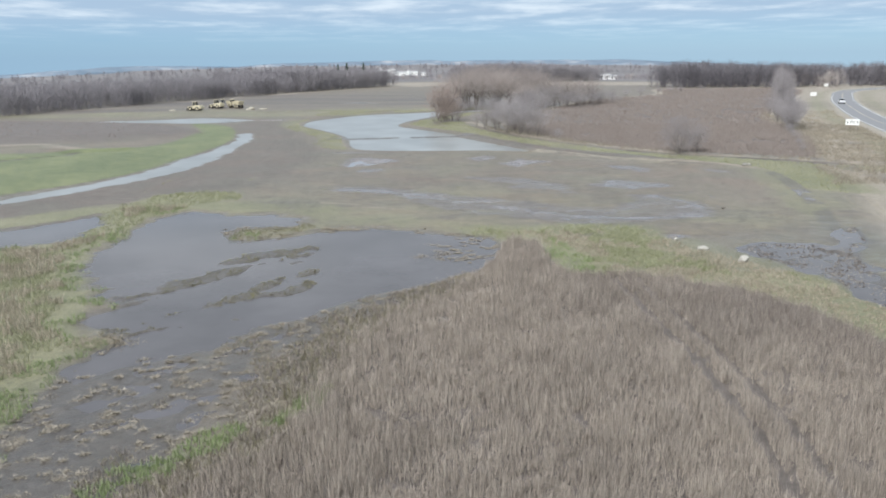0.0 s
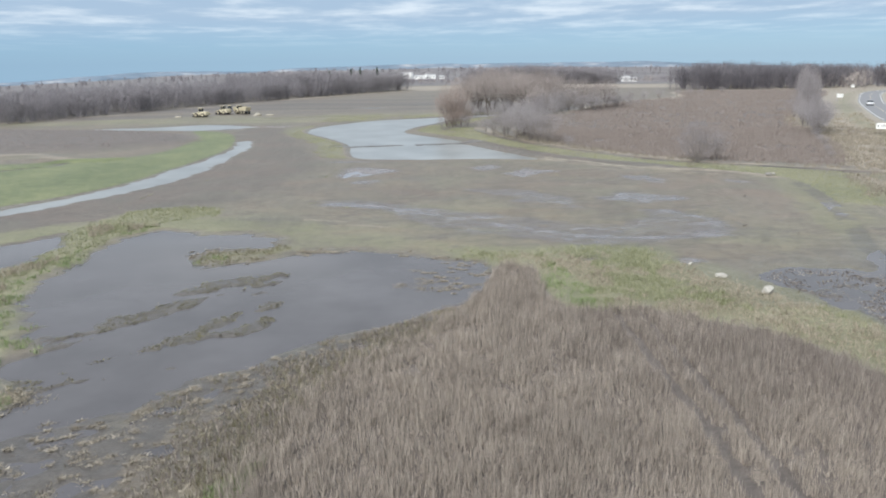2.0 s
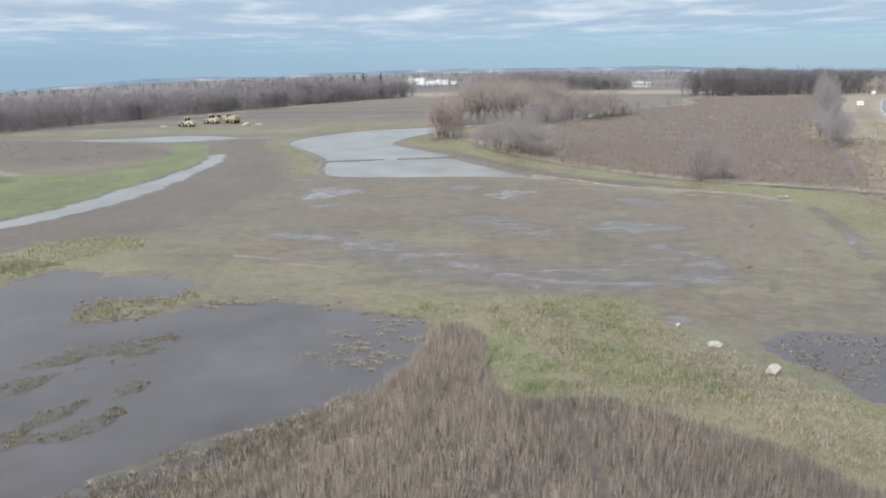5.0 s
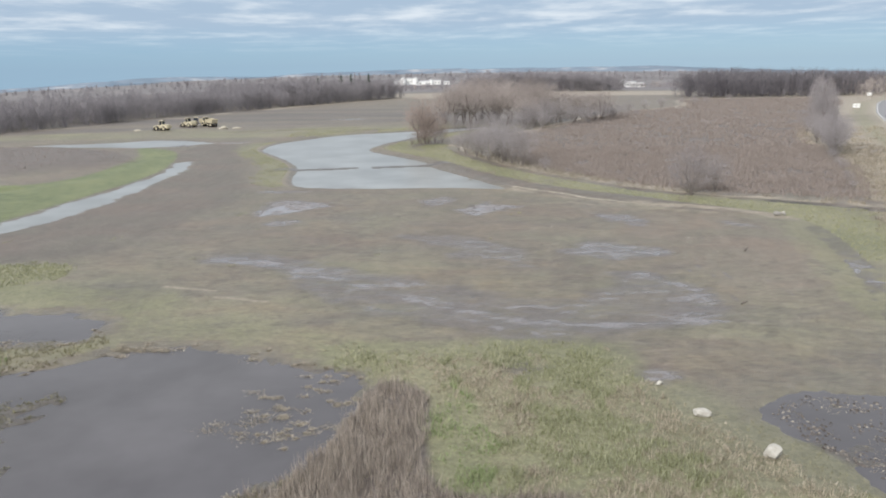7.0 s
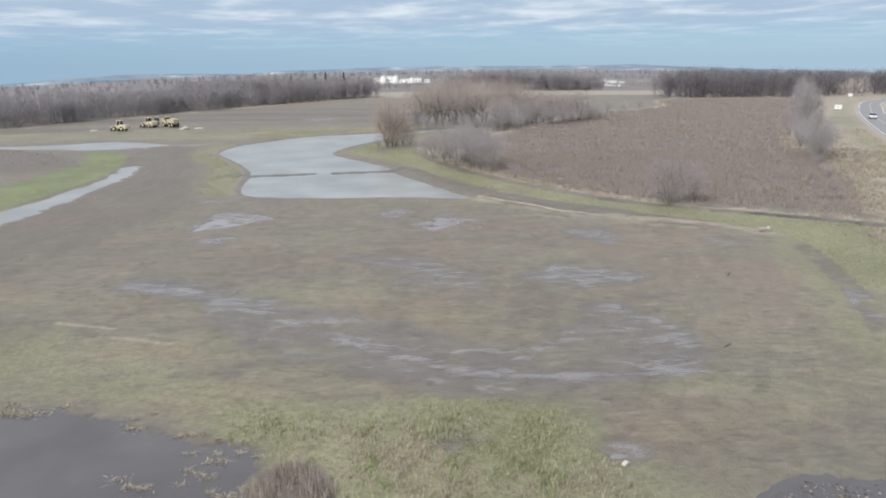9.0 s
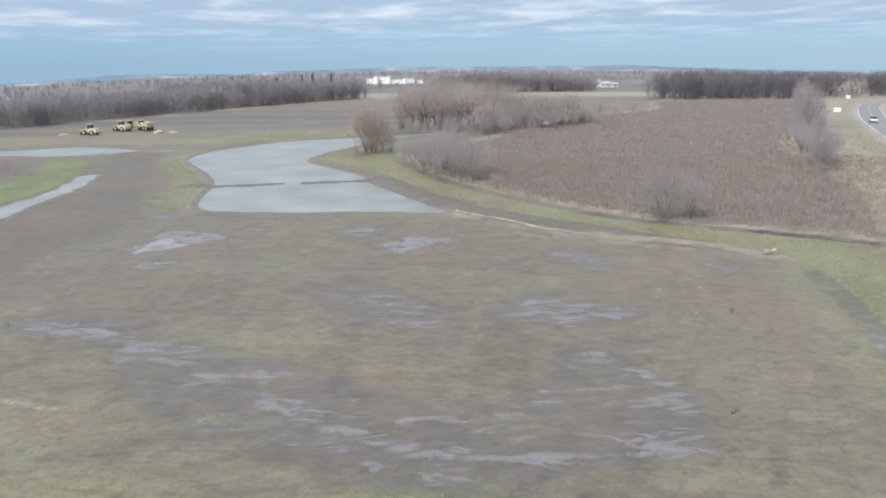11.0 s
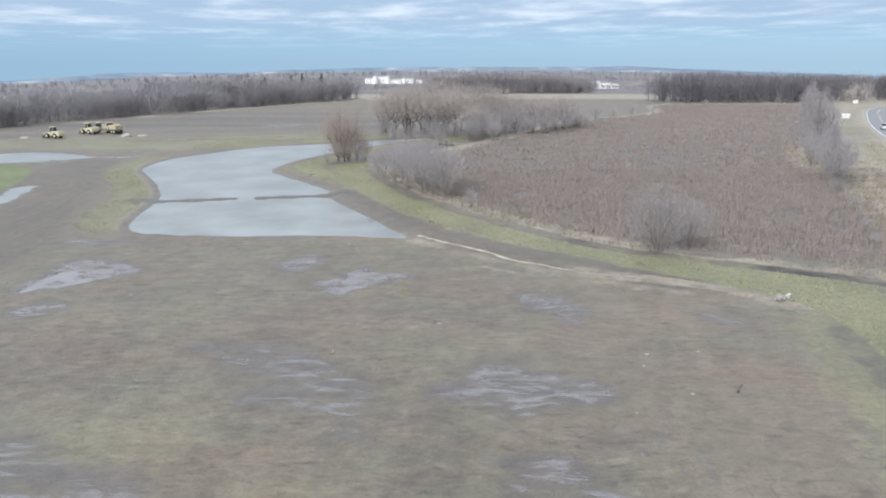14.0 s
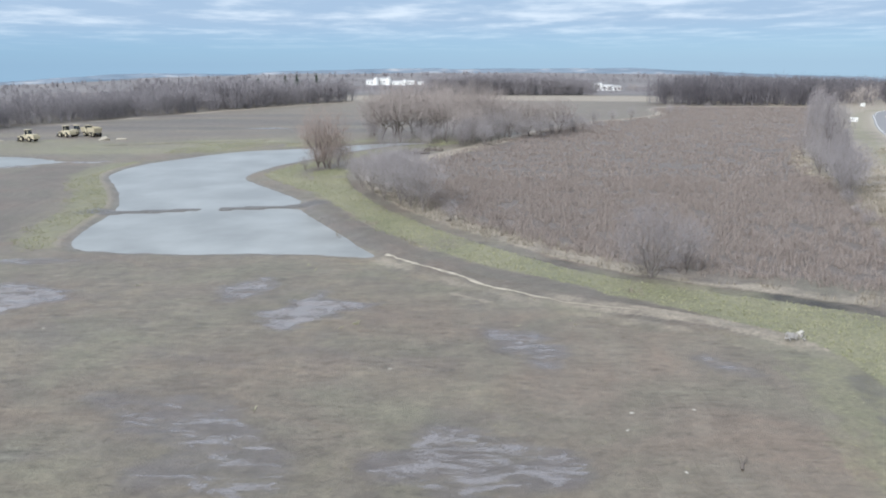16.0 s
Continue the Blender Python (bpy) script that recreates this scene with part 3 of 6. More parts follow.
def land(x, y):
    """Height and cover of the ground at arrays of places."""
    x, y = np.asarray(x, float), np.asarray(y, float)
    f = {}
    d = {k: area_distance(x, y, o) for k, o in OUT.items()}
    far = np.hypot(x, y)
    n1, n2, n3 = value_noise(x, y, 14, 4, 1), value_noise(x, y, 2.2, 4, 2), value_noise(x, y, 0.8, 3, 3)
    sx, sy = (x * 0.75 + y * 0.66) / 3.2, (-x * 0.66 + y * 0.75)
    streak = value_noise(sx, sy, 1.5, 5, 4, 0.62)
    lx, ly = x / 3.4, y + 0.1 * x + 0.8 * n1
    level = value_noise(lx, ly, 1.3, 5, 5, 0.68)
    z = 0.11 + 0.02 * n1 + 0.012 * n2
    wet = np.zeros(x.shape)
    # the flooded hollow, with isles and tussocks
    fl = np.minimum(d["flood"], d["arm"]) + 0.3 * n2 + 0.6 * streak + 0.5 * n3
    basin = np.clip(0.09 * fl, -0.2, 0.1)
    isle = np.minimum.reduce([area_distance(x, y, o, 6.0) for o in ISLE_OUT])
    marsh = smooth(-d["marsh"] + 0.5 * n2, -1.2, 0.8)
    shallow = np.maximum(marsh, smooth(-y + 1.5 * n2, -41, -34) * (x < -4) * (x > -19))
    basin = np.where(fl < 0, basin + smooth(-isle + 1.1 * streak + 0.5 * n3, -0.8, 0.8) * 0.27 + 0.6 * np.maximum(streak + 0.3 * n3 - 0.42, 0) * smooth(-isle, -5, -0.5), basin)
    basin = np.where(shallow > 0, basin * (1 - shallow) + shallow * (0.012 + 0.12 * streak + 0.05 * n3 + 0.05 * n2 + 0.035 * smooth(x + 0.55 * (46 - y), -14, -2)), basin)
    z = np.where(fl < 4, np.minimum(z, basin + 0.02) * (fl < 1.4) + z * (fl >= 1.4), z)
    z = np.where(marsh > 0.02, np.minimum(z, basin + 0.12 * (1 - marsh)), z)
    wet = np.maximum(wet, np.maximum(smooth(-fl, -1.6, 0.6), 0.8 * marsh))
    # brook, far pool and small puddles
    br = np.minimum(d["brook"] + 0.5 * streak, d["pool"] + 0.6 * level) + 0.5 * n2 + 0.3 * n3
    z = np.where(br < 1.5, np.minimum(z, np.clip(0.09 * br, -0.2, 0.11)), z)
    wet = np.maximum(wet, smooth(-br, -1.4, 0.3) * 0.8)
    arc = line_distance(x, y, LINE["arc"], 12.0)
    soak, hollow = 0 * x, 0 * x
    for outline, much, deep in WET_OUT:
        s_ = area_distance(x, y, outline, 8.0) + 0.9 * level + 0.5 * n2
        soak = np.maximum(soak, much * smooth(-s_, -1.3, 0.9))
        hollow = np.maximum(hollow, deep * smooth(-s_, -0.5, 1.2))
    soak = np.maximum(soak, 0.93 * np.exp(-((arc + 0.7 * level) / 1.5) ** 2))
    z = z - hollow * (0.1 + 0.2 * level + 0.16 * n3)
    rut = np.minimum.reduce([line_distance(x, y, np.array(w), 3.0) for w in WATER_RUTS + HAUL_PUDDLES])
    f["film"] = np.clip(np.maximum(soak, 0.85 * np.exp(-(rut / 0.2) ** 2)), 0, 1.2)
    wet = np.maximum(wet, 0.9 * soak)
    # cracked mud pan
    z = np.where(d["mud"] < 2, np.minimum(z, np.clip(0.1 * (d["mud"] + 0.9 * n2), -0.03, 0.11)) + (0.05 * n3 + 0.03 * n2) * (d["mud"] < 0), z)
    wet = np.maximum(wet, np.maximum(smooth(-d["mud"], -1.0, 0.3) * 0.9, 0.62 * smooth(-d["mud"] + 1.5 * n1 + 0.8 * n2, -9, -2) * (y > 52)))
    # the pond with its spits and its bank
    po = d["pond"] + 0.25 * n2
    shore = np.where(po < 0, np.maximum(POND_LEVEL + 0.22 * po, -1.2), POND_LEVEL + 0.14 * po)
    z = np.where(po < 2.5, np.minimum(z, shore), z)
    spit = np.minimum(line_distance(x, y, LINE["left"], 8), line_distance(x, y, LINE["right"], 8))
    z = np.maximum(z, np.where(spit < 2, POND_LEVEL + 0.09 - 0.3 * np.maximum(spit - 0.45, 0), -9))
    wet = np.maximum(wet, np.maximum(smooth(-po, -2.0, 0.0) * 0.6, smooth(-spit, -2.0, -1.0) * 0.7))
    # grassy berm between field and ditch, and the ditch itself
    di, ed = line_distance(x, y, LINE["ditch"], 25, True), line_distance(x, y, LINE["edge"], 25, True)
    past_ditch, past_edge = di > 0, ed > 0
    di, ed = np.abs(di), np.abs(ed)
    berm = smooth(-di, -9, -2.5)
    z = z + 0.15 * berm * smooth(ed, 0.5, 6) * smooth(po, 0.5, 6)
    z = z + 0.35 * smooth(-d["mudbank"], -2.5, 2.0)
    z = z - 0.2 * np.clip(0.7 + 0.6 * value_noise(x, y, 5, 2, 91), 0.2, 1) * np.exp(-(di / 0.27) ** 2)
    side_di = line_distance(x, y, LINE["side"], 12)
    z = np.where(side_di < 3, np.maximum(z - 0.14 * np.exp(-(side_di / 0.3) ** 2), 0.03), z)
    z = z - (0.03 + 0.05 * smooth(-x, -28, -24)) * np.exp(-(ed / 0.34) ** 2) * smooth(po, 0, 3)
    # mound of weeds and berm of the wheat field
    z = z + 1.1 * smooth(-d["mound"], -3, 9)
    z = z + 0.5 * smooth(-d["wheat"], -1, 12)
    # road bed
    ro = line_distance(x, y, LINE["road"], 30)
    z = np.where(ro < 14, z + (0.42 - z) * smooth(-ro, -11, -5), z)
    # the country falls away beyond the woods
    side = np.arctan2(x, np.maximum(y, 1.0)) / radians(30.8)
    z = z - 15 * smooth(far, 430, 1250) - 0.0125 * np.clip(side, -1.15, 1.15) ** 2 * np.maximum(far - 420, 0) * (y > 0)
    z = z + 2.5 * value_noise(x, y, 420, 3, 9) * smooth(far, 500, 1500)
    f["z"], f["wet"] = z, np.clip(wet, 0, 1)
    f["weeds"] = np.maximum.reduce([smooth(-d["weeds"], -0.8, 0.4), smooth(-d["brown"], -2, 2), smooth(-d["mound"] + 3.5 * n1, -8, 7) * 0.8, (0.4 + 0.9 * value_noise(x / 5, y, 9, 4, 77)) * smooth(far, 246, 256) * smooth(-far, -372, -350) * (x < 40)])
    green = np.maximum(smooth(-d["grass"] + 1.2 * n2, -3.5, 2.0), smooth(-d["bank"], -1.0, 0.8) * 0.8)
    tan = 0.5 + 0.5 * value_noise(x, y, 5.0, 3, 79)
    pond_side = smooth(-d["pond"], -11, -5) * smooth(d["pond"], 2.0, 4.5) * (y > 134) * (x > -14)
    strip = smooth(-di, -7.5, -4.5) * smooth(ed, 1.5, 3.5) * (di > 0.7) * ~past_ditch * np.clip(0.8 + 0.5 * n1 + 0.25 * n2, 0.2, 1)
    strip = np.maximum(strip, smooth(-ed, -12, -5) * smooth(ed, 0.25, 0.7) * past_edge * ~past_ditch * (x > 33) * 0.85)
    rim = smooth(-fl, -8.5, -4.0) * smooth(fl, 0.4, 1.4) * (y > 55) * (0.66 + 0.3 * n1 + 0.2 * n2)
    mud_face = smooth(-d["mudbank"] + 0.5 * n2, -0.8, 0.6)
    tongue = smooth(-d["tongue"] + 0.8 * n2, -1.2, 1.0)
    arc_rim = np.exp(-(line_distance(x, y + 3.6, LINE["arc"], 12.0) / 1.5) ** 2) * (y < 76) * (0.4 + 0.35 * n1 + 0.2 * n2)
    f["grass"] = np.clip(np.maximum.reduce([green, pond_side * 0.9, strip, rim, arc_rim, tongue, 0.5 * smooth(-ed + n2, -5, -1.5) * ~past_edge * (x > 36) * smooth(-y, -106, -102), smooth(-ro, -12, -9) * smooth(ro, 4.5, 6) * 0.6]), 0, 1) * (1 - 0.9 * smooth(-fl, -0.4, 0.4))
    f["grass"] = np.maximum(f["grass"], smooth(y, 205, 212) * smooth(-y, -250, -236) * (x < -4) * (x > -130) * (0.5 + 0.25 * n1))
    f["grass"] = f["grass"] * (1 - mud_face) * (1 - marsh)
    f["straw"] = np.clip(np.maximum.reduce([smooth(-(d["brown"]), -7, -3) * smooth(d["brown"], 0, 1) * (x > 14) * ((y > 150) | (x > 60)), past_ditch * smooth(-di - 2.2 * value_noise(x, y, 7, 3, 63), -4.2, -2.4) * smooth(di, 0.15, 0.4) * np.clip(0.68 + 0.4 * n2, 0.2, 0.9), smooth(x - 0.36 * y, 12, 20) * (y > 60),
                                            smooth(x - 0.1 * y, 20, 30) * smooth(-y, -66, -58) * 0.22]), 0, 1)
    f["straw"] = np.maximum(f["straw"], 0.8 * tan * smooth(-d["mudbank"], -3.2, -0.8) * (1 - mud_face) * ~past_ditch * (y > 100))
    f["straw"] = np.maximum(f["straw"], smooth(far, 425, 450) * smooth(-far, -560, -500) * 0.8)
    f["wheat"] = smooth(-d["wheat"], -0.6, 0.8) * (1 - smooth(-d["mound"] + 2 * n1, -5, 4)) * smooth(d["brook"], 0.2, 1.0)
    f["mud"] = np.clip(np.maximum.reduce([smooth(-fl, -0.5, 0.5) * (0.75 + 0.25 * shallow), smooth(-spit, -1.3, -0.7), smooth(-d["mud"], -0.5, 0.6)]), 0, 1)
    # dark line along both ditches: painted shade and dark growth
    f["ditch_shade"] = np.maximum(np.exp(-(di / 0.2) ** 2) * np.clip(0.5 + 0.45 * value_noise(x, y, 4, 3, 92), 0.1, 0.68) * (0.6 + 0.4 * smooth(x, 28, 40)), 0.5 * np.exp(-(side_di / 0.22) ** 2) * (0.75 + 0.5 * n1)) * (0.95 + 0.3 * n2)
    f["weeds"] = np.maximum(f["weeds"], 0.4 * marsh)
    f["mud"] = np.maximum(f["mud"], 0.75 * shallow * (fl < 3) * (x < 5))
    dent = line_distance(x, y, LINE["dent"], 6)
    # no mud here: its dark tone paints the shadow line of the dent
    f["mud"] = np.maximum(f["mud"], 0.7 * np.exp(-(dent / 0.8) ** 2))
    f["z"] = f["z"] - 0.25 * np.exp(-(dent / 1.0) ** 2)
    crest = line_distance(x, y, LINE["crest"], 6)
    f["straw"] = np.maximum(f["straw"], 0.6 * np.exp(-(crest / 1.2) ** 2))
    f["z"] = f["z"] + 0.45 * np.exp(-(crest / 2.5) ** 2)
    f["mud"] = np.maximum(f["mud"], (0.3 + 0.7 * value_noise(x / 6, y, 11, 4, 78)) * smooth(far, 246, 262) * smooth(-far, -400, -340) * (x < 4))
    cut = line_distance(x, y, LINE["cut"], 10)
    f["mud"] = np.maximum(f["mud"], smooth(-cut, -1.2, -0.5))
    f["z"] = f["z"] - 0.5 * np.exp(-(cut / 0.9) ** 2)
    f["straw"] = np.maximum(f["straw"], smooth(-line_distance(x, y, LINE["track"], 10), -2.6, -1.6) * 0.9)
    slope = smooth(-line_distance(x, y, LINE["slope"], 12) + 0.9 * n2, -4.5, -1.5)
    f["grass"] = np.maximum(f["grass"], slope * 0.62 * smooth(d["pond"], 0.6, 1.8))
    f["straw"] = np.maximum(f["straw"], slope * np.exp(-((d["pond"] - 1.3) / 0.7) ** 2) * 0.62)
    # wheel tracks run along the haul road, the field's edge and the wet crescent
    bro = np.abs(d["brook"])
    haul = line_distance(x, y, LINE["haul"], 25, True)
    f["haul"] = smooth(haul + 0.8 * n2, -0.5, 2.0) * smooth(d["brook"] + 0.4 * n2, 0.0, 1.0) * (x < -14) * (x > -50) * (y > 64) * smooth(-y, -206, -190)
    f["haul"] = np.maximum(f["haul"] * (1 - tongue), 0.9 * mud_face)
    f["dry"] = np.clip(0.85 * smooth(x + 2.5 * n1, 25, 31) * smooth(y + 2 * n1, 72, 82) * ~past_edge * smooth(ed, 1, 4) * (d["pond"] > 3), 0, 1)
    f["run"] = np.where(x < -14, bro, np.where(ed < 20, ed, 40 + arc))
    f["tracks"] = np.clip(np.maximum(f["haul"] * (x < -14) * 0.9, np.maximum(smooth(-ed, -18, -10) * ~past_edge * (y < 106) * (y > 68) * (x > 24), 0)), 0, 1) * (d["pond"] > 3)
    pale = np.minimum.reduce([line_distance(x, y, np.array(w), 3.0) for w in SILT_STREAKS])
    f["straw"] = np.maximum(f["straw"], 0.75 * np.exp(-(pale / 0.3) ** 2))
    f["olive"] = np.clip(0.3 + 0.6 * smooth(-y, -96, -76) + 0.4 * smooth(-ed, -7, -2) + 0.2 * n1, 0, 1) * (1 - 0.75 * smooth(x + 2 * n1, 25, 31) * smooth(y, 78, 88) * smooth(ed, 2, 6))
    f["straw"] = np.maximum(f["straw"], 0.75 * np.exp(-(ed / 0.65) ** 2) * smooth(x, 26, 31) * (y > 104) * (0.8 + 0.4 * n2))
    gully = 0.9 * np.exp(-((ed + 0.4 * n2) / 0.24) ** 2) * (x > 35) * smooth(-y, -105, -101)
    f["film"] = np.maximum(f["film"], np.clip(gully * (0.6 + 0.8 * n2 + 0.6 * n1), 0, 1.0))
    f["mud"], f["straw"] = np.maximum(f["mud"], 0.65 * gully), f["straw"] * (1 - gully)
    f["z"] = f["z"] - 0.02 * gully
    f["straw"] = f["straw"] * np.where((x > 55) & (far < 300), np.clip(0.75 + 0.5 * n1 + 0.35 * n2, 0, 1), 1)
    track = np.minimum.reduce([line_distance(x, y, r, 3.0) for r in RUTS])
    f["mud"] = np.maximum(f["mud"], 0.45 * np.exp(-(track / 0.3) ** 2) * (d["weeds"] < 0))
    f["z"] = f["z"] - 0.12 * np.exp(-(track / 0.3) ** 2) * (d["weeds"] < 0)
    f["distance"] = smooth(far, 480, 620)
    f.update({"d_" + k: v for k, v in d.items()})
    f["field_side"] = ~past_edge
    f["ditch_far"], f["edge_far"], f["road_far"], f["flood_far"], f["pond_far"], f["shallow"] = di, ed, ro, fl, po, shallow
    return f


def linked(name, verts, faces, mat, parent=None, smooth_faces=False):
    mesh = bpy.data.meshes.new(name)
    verts, faces = np.asarray(verts, np.float32), np.asarray(faces, np.int32)
    k = faces.shape[1]
    mesh.vertices.add(len(verts))
    mesh.vertices.foreach_set("co", verts.ravel())
    mesh.loops.add(faces.size)
    mesh.loops.foreach_set("vertex_index", faces.ravel())
    mesh.polygons.add(len(faces))
    mesh.polygons.foreach_set("loop_start", np.arange(0, faces.size, k, dtype=np.int32))
    mesh.polygons.foreach_set("use_smooth", np.full(len(faces), smooth_faces))
    mesh.update(calc_edges=True)
    mesh.materials.append(mat)
    ob = new(name, mesh)
    ob.parent = parent
    return ob


def build_ground():
    left = [-47.0]
    s = 0.5
    while left[-1] > -5200:
        left.append(left[-1] - s)
        s *= 1.06
    right = [58.0]
    s = 0.5
    while right[-1] < 5200:
        right.append(right[-1] + s)
        s *= 1.06
    xs = np.array(left[:0:-1] + list(np.arange(-47.0, 58.0, 0.36)) + right)
    back = [14.0]
    s = 0.8
    while back[-1] > -5200:
        back.append(back[-1] - s)
        s *= 1.12
    ahead = [232.0]
    s = 0.9
    while ahead[-1] < 4900:
        ahead.append(ahead[-1] + s)
        s *= 1.035
    ys = np.array(back[:0:-1] + list(np.arange(14.0, 66.0, 0.33)) + list(np.arange(66.0, 132.0, 0.24)) + list(np.arange(132.0, 232.0, 0.75)) + ahead)
    gx, gy = (g.ravel() for g in np.meshgrid(xs, ys))
    f = land(gx, gy)
    nx, ny = len(xs), len(ys)
    i = (np.arange(ny - 1)[:, None] * nx + np.arange(nx - 1)[None, :]).ravel()
    ob = linked("ground", np.column_stack([gx, gy, f["z"]]), np.column_stack([i, i + 1, i + nx + 1, i + nx]), GROUND, None, True)
    for name in ("straw", "grass", "weeds", "wheat", "distance", "mud", "wet", "film", "haul", "dry", "run", "tracks", "olive", "ditch_shade"):
        a = ob.data.attributes.new(name, "FLOAT", "POINT")
        a.data.foreach_set("value", np.asarray(f[name], np.float32))
    return tagged(ob, "muddy brown farmland with patchy green and straw-coloured grass", "ground", kind="structure")


build_ground()


def water_sheet(name, outline, level, mat, label):
    """A level sheet under the land around it: the ground makes the shore. Two corners, or an outline."""
    if len(outline) == 2:
        (x0, y0), (x1, y1) = outline
        outline = ((x0, y0), (x1, y0), (x1, y1), (x0, y1))
    bm = bmesh.new()
    bm.faces.new([bm.verts.new((px, py, level)) for px, py in outline])
    mesh = bpy.data.meshes.new(name)
    bm.to_mesh(mesh)
    bm.free()
    mesh.materials.append(mat)
    return tagged(new(name, mesh), label, "water", kind="structure")


water_sheet("water_pond", [(-36, 126.9), (18, 126.9), (15.3, 136), (11.3, 144), (6.6, 154), (3.2, 162), (-3, 171), (-6.5, 180), (-5.5, 191), (-1.5, 201), (3.5, 212), (11.5, 222), (20, 231), (16, 234), (-36, 233)], POND_LEVEL, POND_WATER, "calm grey-blue pond between muddy banks")
water_sheet("water_flood", [(-62, 12), (4, 12), (8, 58), (7, 66), (-6, 70.5), (-11, 77), (-40, 82), (-62, 82)], 0.0, FLOOD_WATER, "shallow brown flood water standing on low farmland")
water_sheet("water_mud_pan", [(23, 42), (42, 69.9)], 0.0, FLOOD_WATER, "thin dark water over a cracked mud pan")
water_sheet("water_puddles", [(9, 56), (22.8, 56), (22.8, 70.2), (60, 70.2), (50, 92), (47, 107), (36, 115.5), (24, 123.5), (-35, 123.5), (-35, 83), (-10.5, 77.5), (-5.5, 71), (7.4, 66.4), (8.5, 58)], 0.0, PUDDLE_WATER, "shallow silty puddles lying on a muddy field")
water_sheet("water_brook", [(-62, 82.1), (-35.1, 165)], 0.0, POND_WATER, "narrow strip of standing water beside green wheat")
water_sheet("water_far_pool", [(-96, 184), (-38, 209)], 0.0, POND_WATER, "thin pale pool lying on a far muddy field")


def silt_line():
    """A thin crooked wash of pale silt along the edge of the field."""
    p = LINE["edge"][:16]
    steps = np.linspace(0, len(p) - 1, 260)
    x, y = np.interp(steps, np.arange(len(p)), p[:, 0]), np.interp(steps, np.arange(len(p)), p[:, 1])
    dx, dy = np.gradient(x), np.gradient(y)
    size = np.hypot(dx, dy)
    nx, ny = -dy / size, dx / size
    sway = 0.42 * value_noise(x, y, 4.0, 4, 71)
    x, y = x + nx * sway, y + ny * sway
    half = np.clip(0.1 + 0.26 * value_noise(x, y, 2.4, 4, 72) - 0.16 * smooth(x, 26, 34), 0.004, 0.4) * np.minimum(1, (len(p) - 1 - steps) / 3)
    rows = []
    for k in (-1, -0.4, 0.4, 1):
        rx, ry = x + nx * half * k, y + ny * half * k
        rows.append(np.column_stack([rx, ry, land(rx, ry)["z"] + 0.035 - 0.05 * abs(k) ** 3]))
    n = len(x)
    i = (np.arange(3)[:, None] * n + np.arange(n - 1)[None]).ravel()
    tagged(linked("silt_wash", np.vstack(rows), np.column_stack([i, i + 1, i + n + 1, i + n]), SILT, None, True), "thin wash of pale silt along a field edge", "silt", kind="structure")


silt_line()


# ---- low plants ----
dice = np.random.default_rng(7)


def scatter(x0, x1, y0, y1, per_square_metre):
    n = int((x1 - x0) * (y1 - y0) * per_square_metre)
    x, y = dice.uniform(x0, x1, n), dice.uniform(y0, y1, n)
    return x, y, land(x, y)


def stems(name, x, y, z, tall, wide, lean, mat, label, category, shoots=3):
    """Many stems in one mesh: each shoot is a narrow blade that rises and leans from its root."""
    n = len(x)
    root = np.repeat(np.column_stack([x, y, z - 0.03]), shoots, axis=0)
    k = n * shoots
    root[:, :2] += dice.normal(0, 0.05, (k, 2))
    h = np.repeat(np.broadcast_to(tall, n), shoots) * dice.uniform(0.55, 1.15, k)
    round_ = dice.uniform(0, 2 * math.pi, k)
    tilt = np.abs(dice.normal(0, lean, k))
    tip = root + np.column_stack([np.cos(round_) * tilt * h, np.sin(round_) * tilt * h, h])
    turn = dice.uniform(0, math.pi, k)
    across = np.column_stack([np.cos(turn), np.sin(turn), np.zeros(k)]) * (np.broadcast_to(wide, k) * dice.uniform(0.6, 1.4, k))[:, None]
    verts = np.stack([root - across, root + across, tip], 1).reshape(-1, 3)
    ob = linked(name, verts, np.arange(3 * k).reshape(-1, 3), mat)
    return tagged(ob, label, category, kind="stuff")


def near_weeds():
    x, y, f = scatter(-16, 33, 9, 64, 72)
    clump = value_noise(x, y, 0.95, 3, 21)
    patch = value_noise(x, y, 7.0, 3, 22)
    rut = np.minimum.reduce([line_distance(x, y, r, 3.0) for r in RUTS])
    keep = (f["d_weeds"] + 0.5 * clump < 0) & (rut > 0.27 + 0.08 * value_noise(x, y, 1.6, 3, 61)) & (clump > -0.85)
    tall = (0.72 + 0.26 * clump + 0.14 * patch + 0.3 * np.maximum(value_noise(x, y, 0.7, 2, 62), -0.6)) * (0.7 + 0.5 * dice.random(len(x)))
    dark = dice.random(len(x)) < 0.6 * smooth(y + 5 * patch, 29, 45) * smooth(x, 1, 13) + 0.45 * smooth(x + 2 * patch, 14, 24)
    for some, mat, label in ((keep & ~dark, WEED, "dense standing dry brown weeds about waist high"), (keep & dark, WEED_DARK, "dense standing dark brown weeds about waist high")):
        stems("dry_weeds", x[some], y[some], f["z"][some], tall[some], 0.0105, 0.24, mat, label, "weeds", 4)


